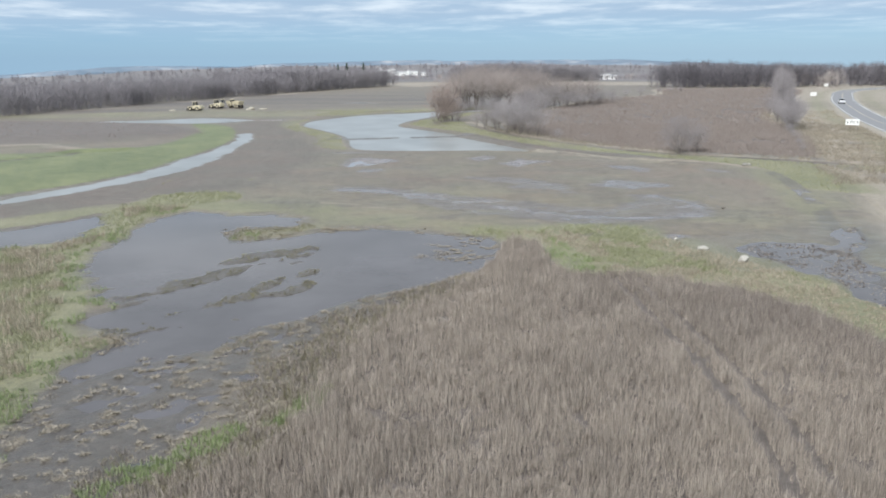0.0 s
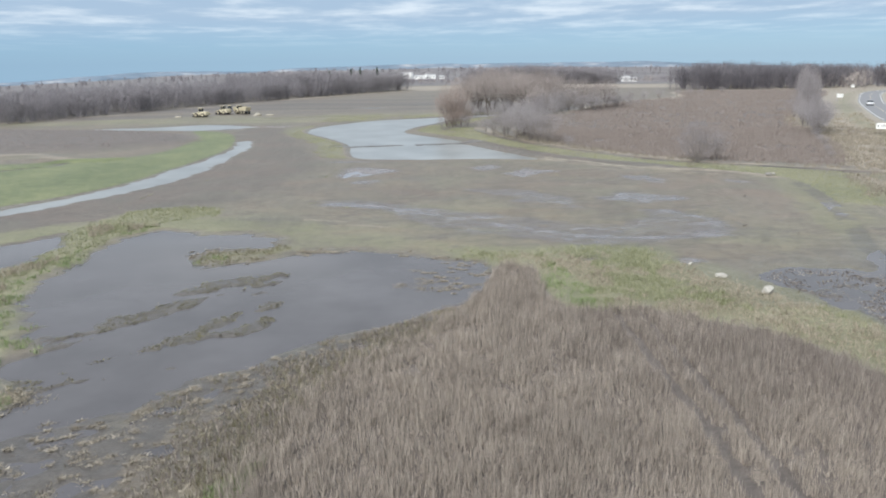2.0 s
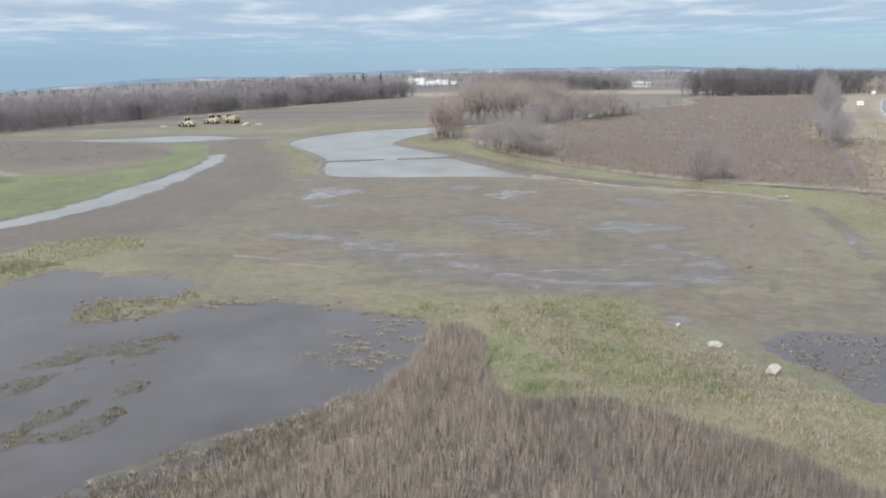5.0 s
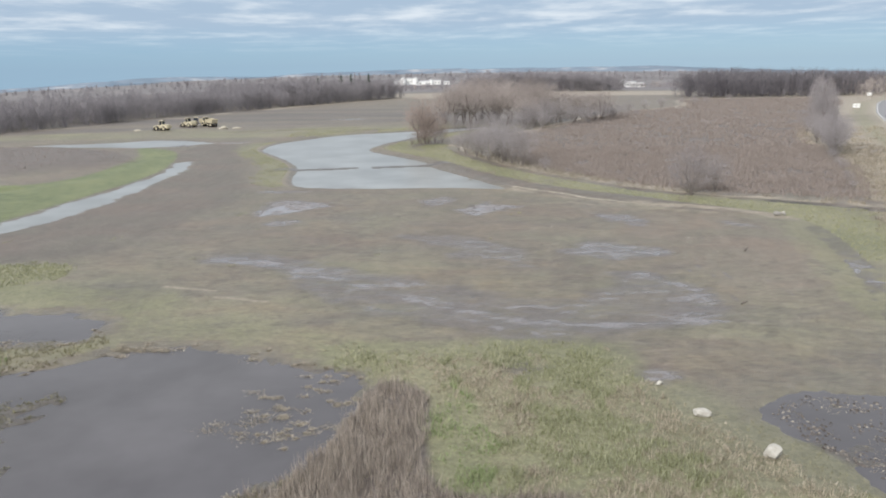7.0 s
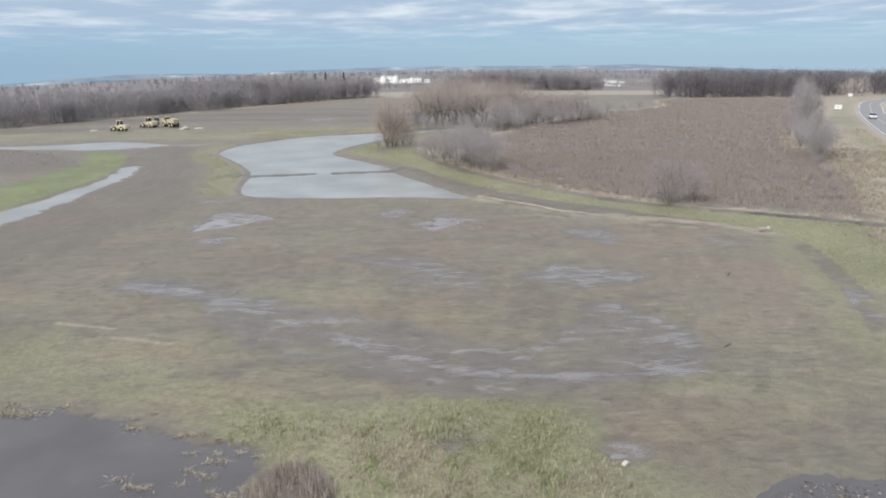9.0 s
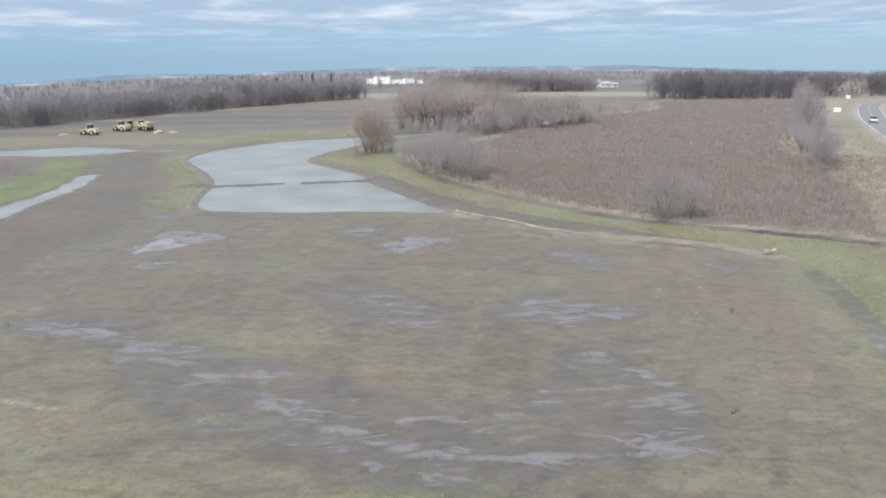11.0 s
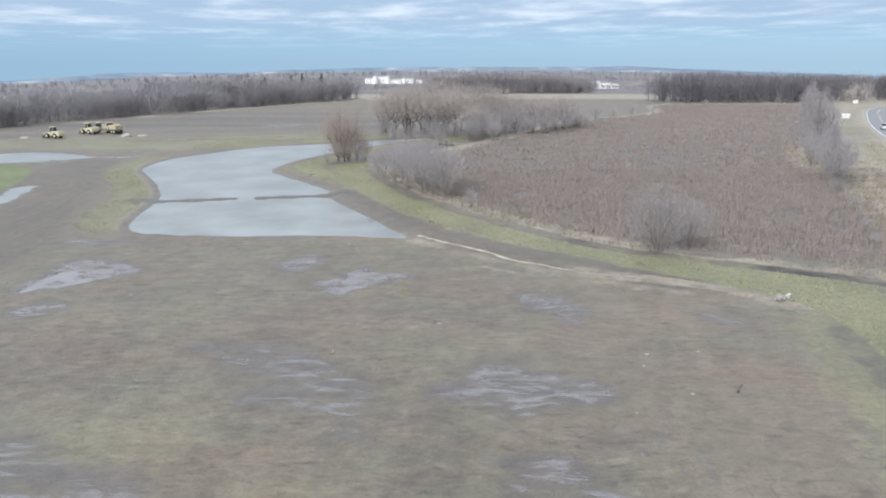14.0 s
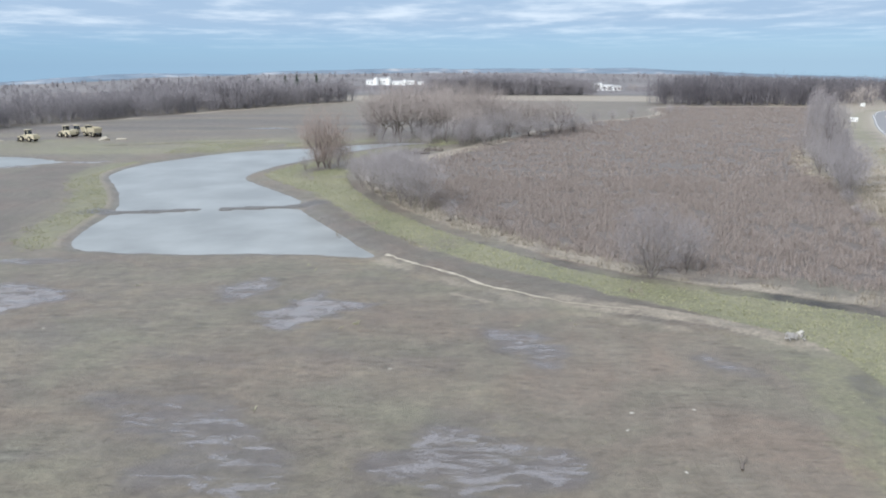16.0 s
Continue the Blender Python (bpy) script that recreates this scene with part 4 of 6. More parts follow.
def brown_field():
    for (x0, x1, y0, y1, many, tall, wide) in ((16, 100, 108, 175, 13.0, 0.62, 0.03), (16, 175, 175, 370, 3.0, 0.5, 0.07)):
        x, y, f = scatter(x0, x1, y0, y1, many)
        clump = value_noise(x, y, 1.5 if y0 < 170 else 3.0, 3, 23)
        keep = (f["d_brown"] + 1.5 * clump < 2.5) & (clump > -0.42)
        stems("field_weeds", x[keep], y[keep], f["z"][keep], tall + (0.34 if y0 < 170 else 0.2) * clump[keep], wide, 0.45, RUSSET, "rough reddish-brown dead weeds over an unploughed field", "weeds", 3)
    x, y, f = scatter(-120, -50, 140, 192, 1.1)
    keep = f["d_mound"] + 5 * value_noise(x, y, 9, 3, 34) < -2
    stems("mound_weeds", x[keep], y[keep], f["z"][keep], 0.2, 0.05, 1.0, RUSSET, "brown dead weeds over a low mound", "weeds", 3)


def grasses():
    x, y, f = scatter(-1, 42, 12, 70, 46)
    clump = value_noise(x, y, 1.3, 3, 24)
    patch = value_noise(x, y, 5.0, 3, 25)
    fresh = 1.1 * np.exp(-((x - 9.9 - 0.06 * (58 - y)) / 1.9) ** 2 - ((y - 57) / 6.0) ** 2) + 0.25 * patch + 0.2 * clump > 0.5
    inside = (f["d_grass"] + 1.2 * clump < 0.8) & (dice.random(len(x)) < smooth(-f["d_grass"] + 1.5 * patch, -1.5, 3.5)) & (f["d_weeds"] > -0.4) & (f["z"] > 0.02)
    dry = ~fresh & (patch + 0.04 * (20 - x) + 0.5 * clump < 0.22) | ((f["d_weeds"] < 2.3 + 1.2 * clump) & (x > 12.5))
    dull = inside & (x > 21 + 0.42 * (62 - y) + 0.6 * clump)
    stems("dull_grass", x[dull], y[dull], f["z"][dull], 0.12, 0.02, 0.8, DULL, "low brownish-olive grass beside a mud pan", "grass", 2)
    inside = inside & ~dull
    for keep, mat, name, label in ((inside & fresh, LUSH, "lush_grass", "patches of fresh bright green grass"), (inside & ~dry & ~fresh, GRASS, "rough_grass", "rough olive-green meadow grass"),
                                   (inside & dry & ~fresh, STRAW, "dry_grass", "dry straw-coloured grass tufts")):
        stems(name, x[keep], y[keep], f["z"][keep], 0.26 + 0.22 * clump[keep], 0.016, 0.5, mat, label, "grass", 4)
    x, y, f = scatter(-45, -15, 11, 80, 28)
    clump = value_noise(x, y, 1.6, 3, 26)
    inside = ((f["d_bank"] + 0.8 * clump < 0) | ((f["flood_far"] < 4) & (x < -16.5) & (y < 66) & (f["d_arm"] > 0.5))) & (f["flood_far"] > 0.05) & (f["z"] > -0.02)
    water_side = f["flood_far"] + 0.8 * clump
    lush = inside & (water_side < 2.2)
    for keep, mat, name, tall, label in ((lush & (clump > -0.1), LUSH, "lush_grass", 0.3, "bright green grass along the edge of flood water"), (inside & ~lush & (clump > -0.05), STRAW, "dry_grass", 0.55, "long dry straw-coloured grass"),
                                         (inside & ~lush & (clump <= -0.05), GRASS, "rough_grass", 0.45, "long olive-green grass on a bank")):
        stems(name, x[keep], y[keep], f["z"][keep], tall + 0.1 * clump[keep], 0.018, 0.4, mat, label, "grass", 3)
    # berm beside the ditch, pond banks and the pale reeds past the ditch
    x, y, f = scatter(-36, 72, 84, 232, 9)
    clump = value_noise(x, y, 2.0, 3, 27)
    keep = (f["grass"] > 0.42 + 0.35 * clump + 0.2 * value_noise(x, y, 6.0, 3, 64)) & (f["pond_far"] > 1.5) & (f["ditch_far"] > 0.25) & (f["straw"] < 0.6) & ~(f["field_side"] & (f["edge_far"] < 9) & (x > 33) & (y < 104))
    stems("berm_grass", x[keep], y[keep], f["z"][keep], 0.16, 0.03, 0.6, BERM, "short olive-green grass on an earth berm", "grass", 3)
    x, y, f = scatter(10, 90, 90, 175, 10)
    clump = value_noise(x, y, 1.5, 3, 28)
    keep = (f["straw"] > 0.5 - 0.3 * clump) & (clump > -0.45) & (f["d_brown"] > -0.5) & (f["ditch_far"] > 0.22 + 0.4 * np.maximum(clump, 0)) & (f["edge_far"] > 3) & (f["road_far"] > 5)
    far_x, far_y, g = scatter(54, 112, 92, 215, 4)
    tuft = value_noise(far_x, far_y, 2.2, 3, 68)
    dry = (g["straw"] > 0.4 + 0.2 * tuft) & (g["d_brown"] > 0.4) & (g["road_far"] > 5.2) & (g["ditch_far"] > 1) & (tuft > -0.3)
    stems("dry_grass", far_x[dry], far_y[dry], g["z"][dry], 0.3 + 0.25 * tuft[dry], 0.04, 0.6, STRAW, "rough pale straw-coloured grass beside a road", "grass", 3)
    stems("reeds", x[keep], y[keep], f["z"][keep], 0.42 + 0.35 * clump[keep], 0.025, 0.3, REED, "pale dry reeds and tall grass along a ditch", "reeds", 3)


def tussocks():
    x, y, f = scatter(-24, 6, 20, 72, 1.3)
    n = len(x)
    inner = f["flood_far"] + 0.6 * value_noise(x, y, 3.0, 2, 29)
    keep = ((f["shallow"] > 0.4) & (f["z"] > -0.05) & (inner > -4)) | ((inner > -0.7) & (inner < 0.8) & (dice.random(n) < 0.5) & (y > 50))
    keep = keep & (f["d_weeds"] > -0.3)
    spots = ((0.5, 60.5), (2.6, 63.2), (-0.6, 57.2), (3.2, 60.2), (1.5, 58.0), (2.8, 56.5))
    px = np.concatenate([x[keep]] + [dice.normal(cx, 0.7, 9) for cx, cy in spots])
    py = np.concatenate([y[keep]] + [dice.normal(cy, 1.0, 9) for cx, cy in spots])
    big = 60
    size = np.repeat(0.05 + 0.32 * dice.random(len(px)) ** 2.2, big)
    x, y = np.repeat(px, big), np.repeat(py, big)
    x, y = x + dice.normal(0, 1, len(x)) * size, y + dice.normal(0, 1, len(y)) * size * 0.6
    stems("tussocks", x, y, np.maximum(land(x, y)["z"], 0.0), 0.075, 0.045, 2.4, REED, "pale dead grass tussocks standing in shallow flood water", "grass", 2)
    # low tangled weeds of the marsh between the open water and the tall weeds
    x, y, f = scatter(-15, 5, 19, 55, 60)
    rag = value_noise(x, y, 1.3, 4, 30) + 0.35 * value_noise(x, y, 4.0, 2, 66)
    rise = smooth(-f["d_weeds"], -4.5, -0.5)
    zone = ((f["d_marsh"] + 0.6 * rag < 0.5) | ((f["d_weeds"] < 2.4) & (f["flood_far"] > 0.2) & (x < 4.5))) & (f["z"] > -0.02) & (f["d_weeds"] > -0.8)
    keep = zone & (rag + 0.9 * rise > 0.15)
    tone = dice.random(len(x))
    lush = keep & (line_distance(x, y, LINE["lush"], 6.0) + 0.9 * value_noise(x, y, 2.0, 3, 31) < 0.75)
    stems("lush_grass", x[lush], y[lush], f["z"][lush], 0.34, 0.018, 0.45, LUSH, "strip of bright green grass at the foot of dry weeds", "grass", 4)
    for some, mat, tall, label in ((tone < 0.4, DULL, 0.24, "low olive-brown weeds on marshy ground"), ((tone >= 0.4) & (tone < 0.8), WEED_DARK, 0.36, "dark brown dead weeds on marshy ground"), (tone >= 0.8, STRAW, 0.24, "pale straw among marsh weeds")):
        pick = keep & ~lush & some
        stems("marsh_weeds", x[pick], y[pick], f["z"][pick], tall * (0.6 + 0.8 * rise[pick]), 0.017, 0.6, mat, label, "weeds", 3)
    x, y, f = scatter(-24, -7, 37, 63, 34)
    isle = np.minimum.reduce([area_distance(x, y, o, 5.0) for o in ISLE_OUT])
    keep = (f["z"] > -0.01) & (f["flood_far"] < 0) & (isle < 0.8) & (value_noise(x, y, 0.9, 3, 33) > -0.35)
    stems("drowned_weeds", x[keep], y[keep], f["z"][keep], 0.13, 0.02, 1.0, DULL, "drowned olive-brown weeds that break the flood's surface", "weeds", 3)
    x, y, f = scatter(-22, -12, 61.5, 70, 26)
    keep = (f["z"] > 0.03) & (f["flood_far"] > 0.2) & (value_noise(x, y, 1.2, 3, 65) > -0.2)
    stems("dry_grass", x[keep], y[keep], f["z"][keep], 0.2, 0.02, 0.8, DULL, "olive and straw grass on a spit in flood water", "grass", 3)
    x, y = np.concatenate([dice.normal(-19.4, 0.8, 700), dice.normal(-9.2, 1.0, 260)]), np.concatenate([dice.normal(39.2, 0.5, 700), dice.normal(67.5, 0.2, 260)])
    stems("dry_grass", x, y, np.maximum(land(x, y)["z"], 0), 0.16, 0.022, 1.6, STRAW, "pale straw-coloured reed tufts at the edge of flood water", "grass", 3)
    x, y, f = scatter(-36, -22, 62, 90, 16)
    keep = (f["d_tongue"] + 0.7 * value_noise(x, y, 2.0, 3, 67) < 0.2) & (f["z"] > 0.02)
    stems("rough_grass", x[keep], y[keep], f["z"][keep], 0.22, 0.025, 0.6, GRASS, "green and straw grass beside flood water", "grass", 3)
    x, y, f = scatter(24, 40, 44, 70, 34)
    keep = (f["d_mud"] < -0.4) & (value_noise(x, y, 1.4, 3, 32) > 0.05)
    stems("mud_stubble", x[keep], y[keep], np.maximum(f["z"][keep], 0), 0.07, 0.03, 1.6, STRAW, "flattened pale stubble in a drying mud pan", "stubble", 2)


def field_tufts():
    """Sparse low tufts and straw bits over the bare field."""
    x, y, f = scatter(-34, 46, 66, 129, 5)
    patch = value_noise(x, y, 6.0, 4, 36) + 0.4 * value_noise(x, y, 1.2, 2, 37)
    bare = (f["film"] < 0.45) & (f["z"] > 0.02) & (f["pond_far"] > 1.0) & (f["flood_far"] > 0.5) & (f["d_brook"] > 1)
    keep = bare & (patch > 0.2)
    stems("field_tufts", x[keep], y[keep], f["z"][keep], 0.07, 0.03, 1.5, DULL, "sparse low olive tufts on a muddy field", "grass", 2)
    keep = bare & (patch < -0.45) & (dice.random(len(x)) < 0.35)
    stems("straw_bits", x[keep], y[keep], f["z"][keep] + 0.02, 0.03, 0.03, 4.0, STRAW, "loose straw bits scattered on a muddy field", "straw", 2)


near_weeds()
field_tufts()
brown_field()
grasses()
tussocks()


# ---- trees ----
def tubes(starts, ends, r0, r1, sides):
    """Tapered tubes between pairs of points, as one set of vertices and quads."""
    a, b = np.asarray(starts), np.asarray(ends)
    d = b - a
    d = d / np.maximum(np.linalg.norm(d, axis=1, keepdims=True), 1e-6)
    side = np.cross(d, np.where(np.abs(d[:, 2:3]) > 0.9, [[1.0, 0, 0]], [[0, 0, 1.0]]))
    side /= np.linalg.norm(side, axis=1, keepdims=True)
    other = np.cross(d, side)
    turn = np.arange(sides) * 2 * math.pi / sides
    ring = np.cos(turn)[None, :, None] * side[:, None] + np.sin(turn)[None, :, None] * other[:, None]
    low = a[:, None] + ring * np.asarray(r0)[:, None, None]
    top = b[:, None] + ring * np.asarray(r1)[:, None, None]
    verts = np.concatenate([low, top], 1).reshape(-1, 3)
    base = (np.arange(len(a)) * 2 * sides)[:, None]
    i = np.arange(sides)
    j = (i + 1) % sides
    faces = np.stack([base + i, base + j, base + sides + j, base + sides + i], -1).reshape(-1, 4)
    return verts, faces


def skin(q, radius, parent, child, above, sides):
    """One closed surface over a branching line: a ring of points at each node, joined from parent to child."""
    used = np.unique(np.concatenate([parent, child]))
    slot = {int(k): i for i, k in enumerate(used)}
    d = np.array([q[k] - q[above[k]] if above[k] >= 0 else np.array([0, 0, 1.0]) for k in used])
    d /= np.maximum(np.linalg.norm(d, axis=1, keepdims=True), 1e-6)
    side = np.cross(d, [[0.31, 0.95, 0.02]])
    side /= np.maximum(np.linalg.norm(side, axis=1, keepdims=True), 1e-6)
    other = np.cross(d, side)
    turn = np.arange(sides) * 2 * math.pi / sides
    ring = np.cos(turn)[None, :, None] * side[:, None] + np.sin(turn)[None, :, None] * other[:, None]
    verts = (q[used][:, None] + ring * radius[used][:, None, None]).reshape(-1, 3)
    a = np.array([slot[int(k)] for k in parent])[:, None] * sides
    b = np.array([slot[int(k)] for k in child])[:, None] * sides
    i = np.arange(sides)
    j = (i + 1) % sides
    return verts, np.stack([a + i, a + j, b + j, b + i], -1).reshape(-1, 4)


def bare_tree(label, height, kind, bark, twig, seed, wide=0.45, stems_up=1, thin=0.012, tips=620):
    """A leafless tree: twig tips fill an uneven crown and are joined back to the trunk by the shortest ways."""
    g = np.random.default_rng(seed)
    low, mid, deep = {"spreading": (0.13, 0.57, 0.43), "upright": (0.1, 0.55, 0.45), "thicket": (0.05, 0.52, 0.48), "bush": (0.03, 0.46, 0.54)}[kind]
    points = []
    while len(points) < tips:
        d = g.normal(0, 1, 3)
        d /= np.linalg.norm(d)
        lump = 0.78 + 0.3 * noise.noise(Vector(d * 2.1) + Vector((seed * 5.3, 0, 0))) + 0.12 * noise.noise(Vector(d * 5.0) + Vector((0, seed * 3.1, 0)))
        r = lump * g.random() ** 0.42
        p = np.array([d[0] * wide, d[1] * wide, mid + d[2] * deep * (1.0 if d[2] > 0 else 0.95)]) * 1.0
        p[:2] = p[:2] / wide * wide * r
        p[2] = mid + (p[2] - mid) * r
        if kind == "thicket":
            p[:2] *= 0.5 + 0.65 * min(p[2] / 0.6, 1.0)
        if p[2] > low:
            points.append(p * height)
    points = np.array(points)
    points[:, 2] *= 0.95 * height / points[:, 2].max()
    nodes, above, path = [], [], []

    def grow(p, parent):
        nodes.append(np.array(p, float))
        above.append(parent)
        path.append(0.0 if parent < 0 else path[parent] + np.linalg.norm(nodes[-1] - nodes[parent]))
        return len(nodes) - 1

    for k in range(stems_up):
        a = 2 * math.pi * (k + g.random()) / stems_up
        lean = 0.02 if stems_up == 1 else wide * g.uniform(0.15, 0.75)
        out = np.array([math.cos(a), math.sin(a)])
        if k == 0:
            grow((0, 0, -0.15), -1)
            grow((0, 0, 0.05 * height), 0)
        last = 1
        for s in (0.1, 0.2, 0.3) if kind != "spreading" else (0.09, 0.18, 0.26):
            at = out * (lean * s * height * 1.1) + g.normal(0, 0.012 * height, 2)
            last = grow((at[0], at[1], s * height), last)
    base = np.array([0, 0, 0.12 * height])
    for i in np.argsort(np.linalg.norm((points - base) * (1, 1, 0.8), axis=1)):
        p = points[i]
        q = np.array(nodes)
        gap = np.linalg.norm(q - p, axis=1)
        cost = gap + 0.32 * np.array(path) + 1.2 * np.maximum(q[:, 2] - p[2] + 0.15 * gap, 0)
        near = int(np.argmin(cost))
        if gap[near] > 0.07 * height:
            bend = nodes[near] * 0.5 + p * 0.5 + g.normal(0, 0.1 * gap[near], 3) + (0, 0, 0.05 * gap[near])
            near = grow(bend, near)
        grow(p, near)
    n = len(nodes)
    load = np.ones(n)
    for i in range(n - 1, 0, -1):
        if above[i] >= 0:
            load[above[i]] += load[i] * 0.9
    radius = thin * 0.75 * load ** 0.46
    child = np.array([i for i in range(n) if above[i] >= 0])
    parent = np.array([above[i] for i in child])
    q = np.array(nodes)
    thick = radius[child] > thin * 2.6
    top = new("tree", None)
    v, f = skin(q, radius, parent[thick], child[thick], np.array(above), 5)
    linked("trunk", v, f, bark, top, True)
    fine = ~thick
    v, f = tubes(q[parent[fine]], q[child[fine]], radius[child[fine]] * 1.0, radius[child[fine]] * 0.8, 3)
    f = np.concatenate([f[:, [0, 1, 2]], f[:, [0, 2, 3]]])
    # loose twigs at the ends
    ends = np.repeat(points, 7, axis=0) + g.normal(0, 0.018 * height, (tips * 7, 3))
    away = ends - (0, 0, 0.3 * height)
    away /= np.linalg.norm(away, axis=1, keepdims=True)
    tip = ends + (away * 0.6 + g.normal(0, 0.5, ends.shape) + (0, 0, 0.35)) * (0.055 * height * g.uniform(0.5, 1.4, (len(ends), 1)))
    w = g.normal(0, 1, ends.shape)
    w *= thin * 0.62 / np.linalg.norm(w, axis=1, keepdims=True)
    v2 = np.stack([ends - w, ends + w, tip], 1).reshape(-1, 3)
    linked("crown", np.vstack([v, v2]), np.vstack([f, np.arange(len(v2)).reshape(-1, 3) + len(v)]), twig, top)
    return tagged(top, label, "tree")


def height_at(x, y):
    return float(land(np.array([x]), np.array([y]))["z"][0])


def plant(template, x, y, scale=1.0, turn=None, group=""):
    m = pose(x, y, height_at(x, y) - 0.05, 0, 0, random.uniform(0, 360) if turn is None else turn) @ Matrix.Diagonal((scale, scale, scale, 1))
    if template.get("planted"):
        made = copy_thing(template, m)
        made.matrix_basis = m
    else:
        made = template
        made.matrix_basis = m
        template["planted"] = 1
    if group:
        made["group"] = group
    return made


random.seed(11)
oaks = [bare_tree("leafless spreading tree with dark crooked limbs behind a pond", 12.0, "spreading", BARK_DARK, TWIG_BROWN, s, 0.58, 2, 0.0185, 900) for s in (1, 2, 3)]
for i, (x, y, s) in enumerate(((3, 247, 0.9), (6, 236, 1.05), (10.5, 232, 1.15), (26, 240, 1.1), (33, 251, 1.05), (28, 258, 1.15), (19, 258, 1.2), (8, 258, 1.0), (8.5, 241, 1.1), (12, 252, 1.12), (16.2, 240, 0.95), (14, 262, 1.15), (20.5, 236, 1.05), (25.5, 231, 0.78), (30, 242, 0.98), (22.5, 251, 1.1), (18.5, 246, 0.85))):
    plant(oaks[i % 3], x, y, s, group="trees behind the pond")
willows = [bare_tree("bare reddish willow with many fine upright twigs", 9.8, "thicket", BARK_DARK, TWIG_RED, s, 0.46, 5, 0.0125, 950) for s in (4, 5)]
for i, (x, y, s) in enumerate(((0.6, 187.5, 1.2), (2.6, 189.5, 0.8), (-0.9, 189.5, 0.95), (-0.2, 186, 0.45), (1.8, 186, 0.5), (1.2, 188, 0.65), (4.2, 188.5, 0.45))):
    plant(willows[i % 2], x, y, s, group="willows beside the pond")
thickets = [bare_tree("leafless grey shrub thicket with hazy fine twigs", 7.2, "thicket", BARK_GREY, TWIG_GREY, s, 0.52, 9, 0.0078, 900) for s in (6, 7, 8)]
for i, (x, y, s) in enumerate(((9.5, 166, 0.8), (11.5, 161, 0.95), (13.5, 156, 1.0), (15.8, 152.5, 1.1), (17.2, 149.5, 1.0), (15, 160, 0.9), (14.5, 163, 0.85), (8, 172, 0.6), (12.5, 165, 0.8), (18.8, 147.6, 1.1), (16.4, 154.5, 1.25), (15.5, 160, 1.0), (12, 171, 0.9), (22, 142, 0.35))):
    plant(thickets[i % 3], x, y, s, group="thicket along the ditch")
plant(bare_tree("lone leafless grey bush beside a ditch", 5.9, "bush", BARK_GREY, TWIG_GREY, 13, 0.62, 12, 0.0068, 1700), 38.2, 119.9, 1.22, 30)
plant(thickets[1], 41.4, 120.9, 0.72, 70, "")["label"] = "small leafless grey bush beside a ditch"
for i, (x, y, s) in enumerate(((24, 222, 0.9), (27, 227, 1.05), (31, 232, 1.1), (21, 228, 0.8), (36, 240, 1.1), (29, 222, 0.8), (17, 222, 0.5), (10, 219, 0.4), (6, 232, 0.55), (12, 226, 0.5), (33, 243, 0.9), (-2, 184, 0.4), (3.5, 184, 0.45))):
    plant(thickets[i % 3], x, y, s, group="thicket behind the pond")
poplars = [bare_tree("tall slender leafless tree with pale grey branches", 13.2, "upright", BARK_GREY, TWIG_GREY, s, 0.17, 3, 0.017, 620) for s in (9, 10, 12)]
for i, (x, y, s) in enumerate(((79, 172, 0.9), (82, 181, 1.02), (85.5, 190, 1.0), (88, 198, 1.05), (91, 206, 0.95), (76.5, 166, 0.7))):
    plant(poplars[i % 3], x, y, s, group="row of slender trees beside a field")
for i, (x, y, s) in enumerate(((73.5, 158.5, 1.15), (72, 154.5, 0.8), (78.5, 170, 1.0), (82, 184, 1.0), (79.5, 178, 0.9), (87, 200, 0.9), (74.5, 160, 0.9), (77, 165, 0.95), (84, 188, 0.9), (80, 175, 0.9), (75.5, 162, 1.0))):
    plant(thickets[i % 3], x, y, s, group="bushes under the slender trees")
for i, (x, y, s) in enumerate(((36, 243, 0.98), (38.2, 245, 0.62), (41, 247, 1.05), (54, 258, 0.5), (40, 241, 0.95), (44.5, 249, 0.9), (47, 250, 0.6), (49.5, 253, 1.0), (63, 268, 0.42), (57, 262, 0.75))):
    plant((oaks[0], thickets[2], oaks[1], thickets[0], thickets[1])[i % 5], x, y, s * 0.84, group="copse at the field's corner")
for i, (x, y, s) in enumerate(((47, 256, 0.7), (64, 284, 0.6), (72, 296, 0.55), (80, 305, 0.6), (90, 316, 0.55), (98, 326, 0.6), (105, 334, 0.5), (34, 248, 0.8), (120, 352, 0.45), (53, 264, 0.7))):
    plant(thickets[i % 3], x, y, s, group="hedge along the far field edge")


for i, (x, y, s) in enumerate(((59.6, 123, 0.2), (61.5, 128, 0.26), (63.8, 133.5, 0.2), (66, 139, 0.3), (68, 145, 0.24), (70, 150.5, 0.34), (71.2, 154, 0.28))):
    plant(thickets[i % 3], x, y, s, group="low scrub along a field edge")
brush = random.Random(21)
for i in range(26):
    u = brush.random()
    plant(thickets[i % 3], 20 + 38 * u + brush.gauss(0, 3), 226 + 34 * u + brush.gauss(0, 4), brush.uniform(0.35, 0.9), group="brush between pond and field")
for i in range(22):
    plant(thickets[i % 3], brush.uniform(2, 31), brush.uniform(226, 256), brush.uniform(0.3, 0.7), group="brush below the trees behind the pond")


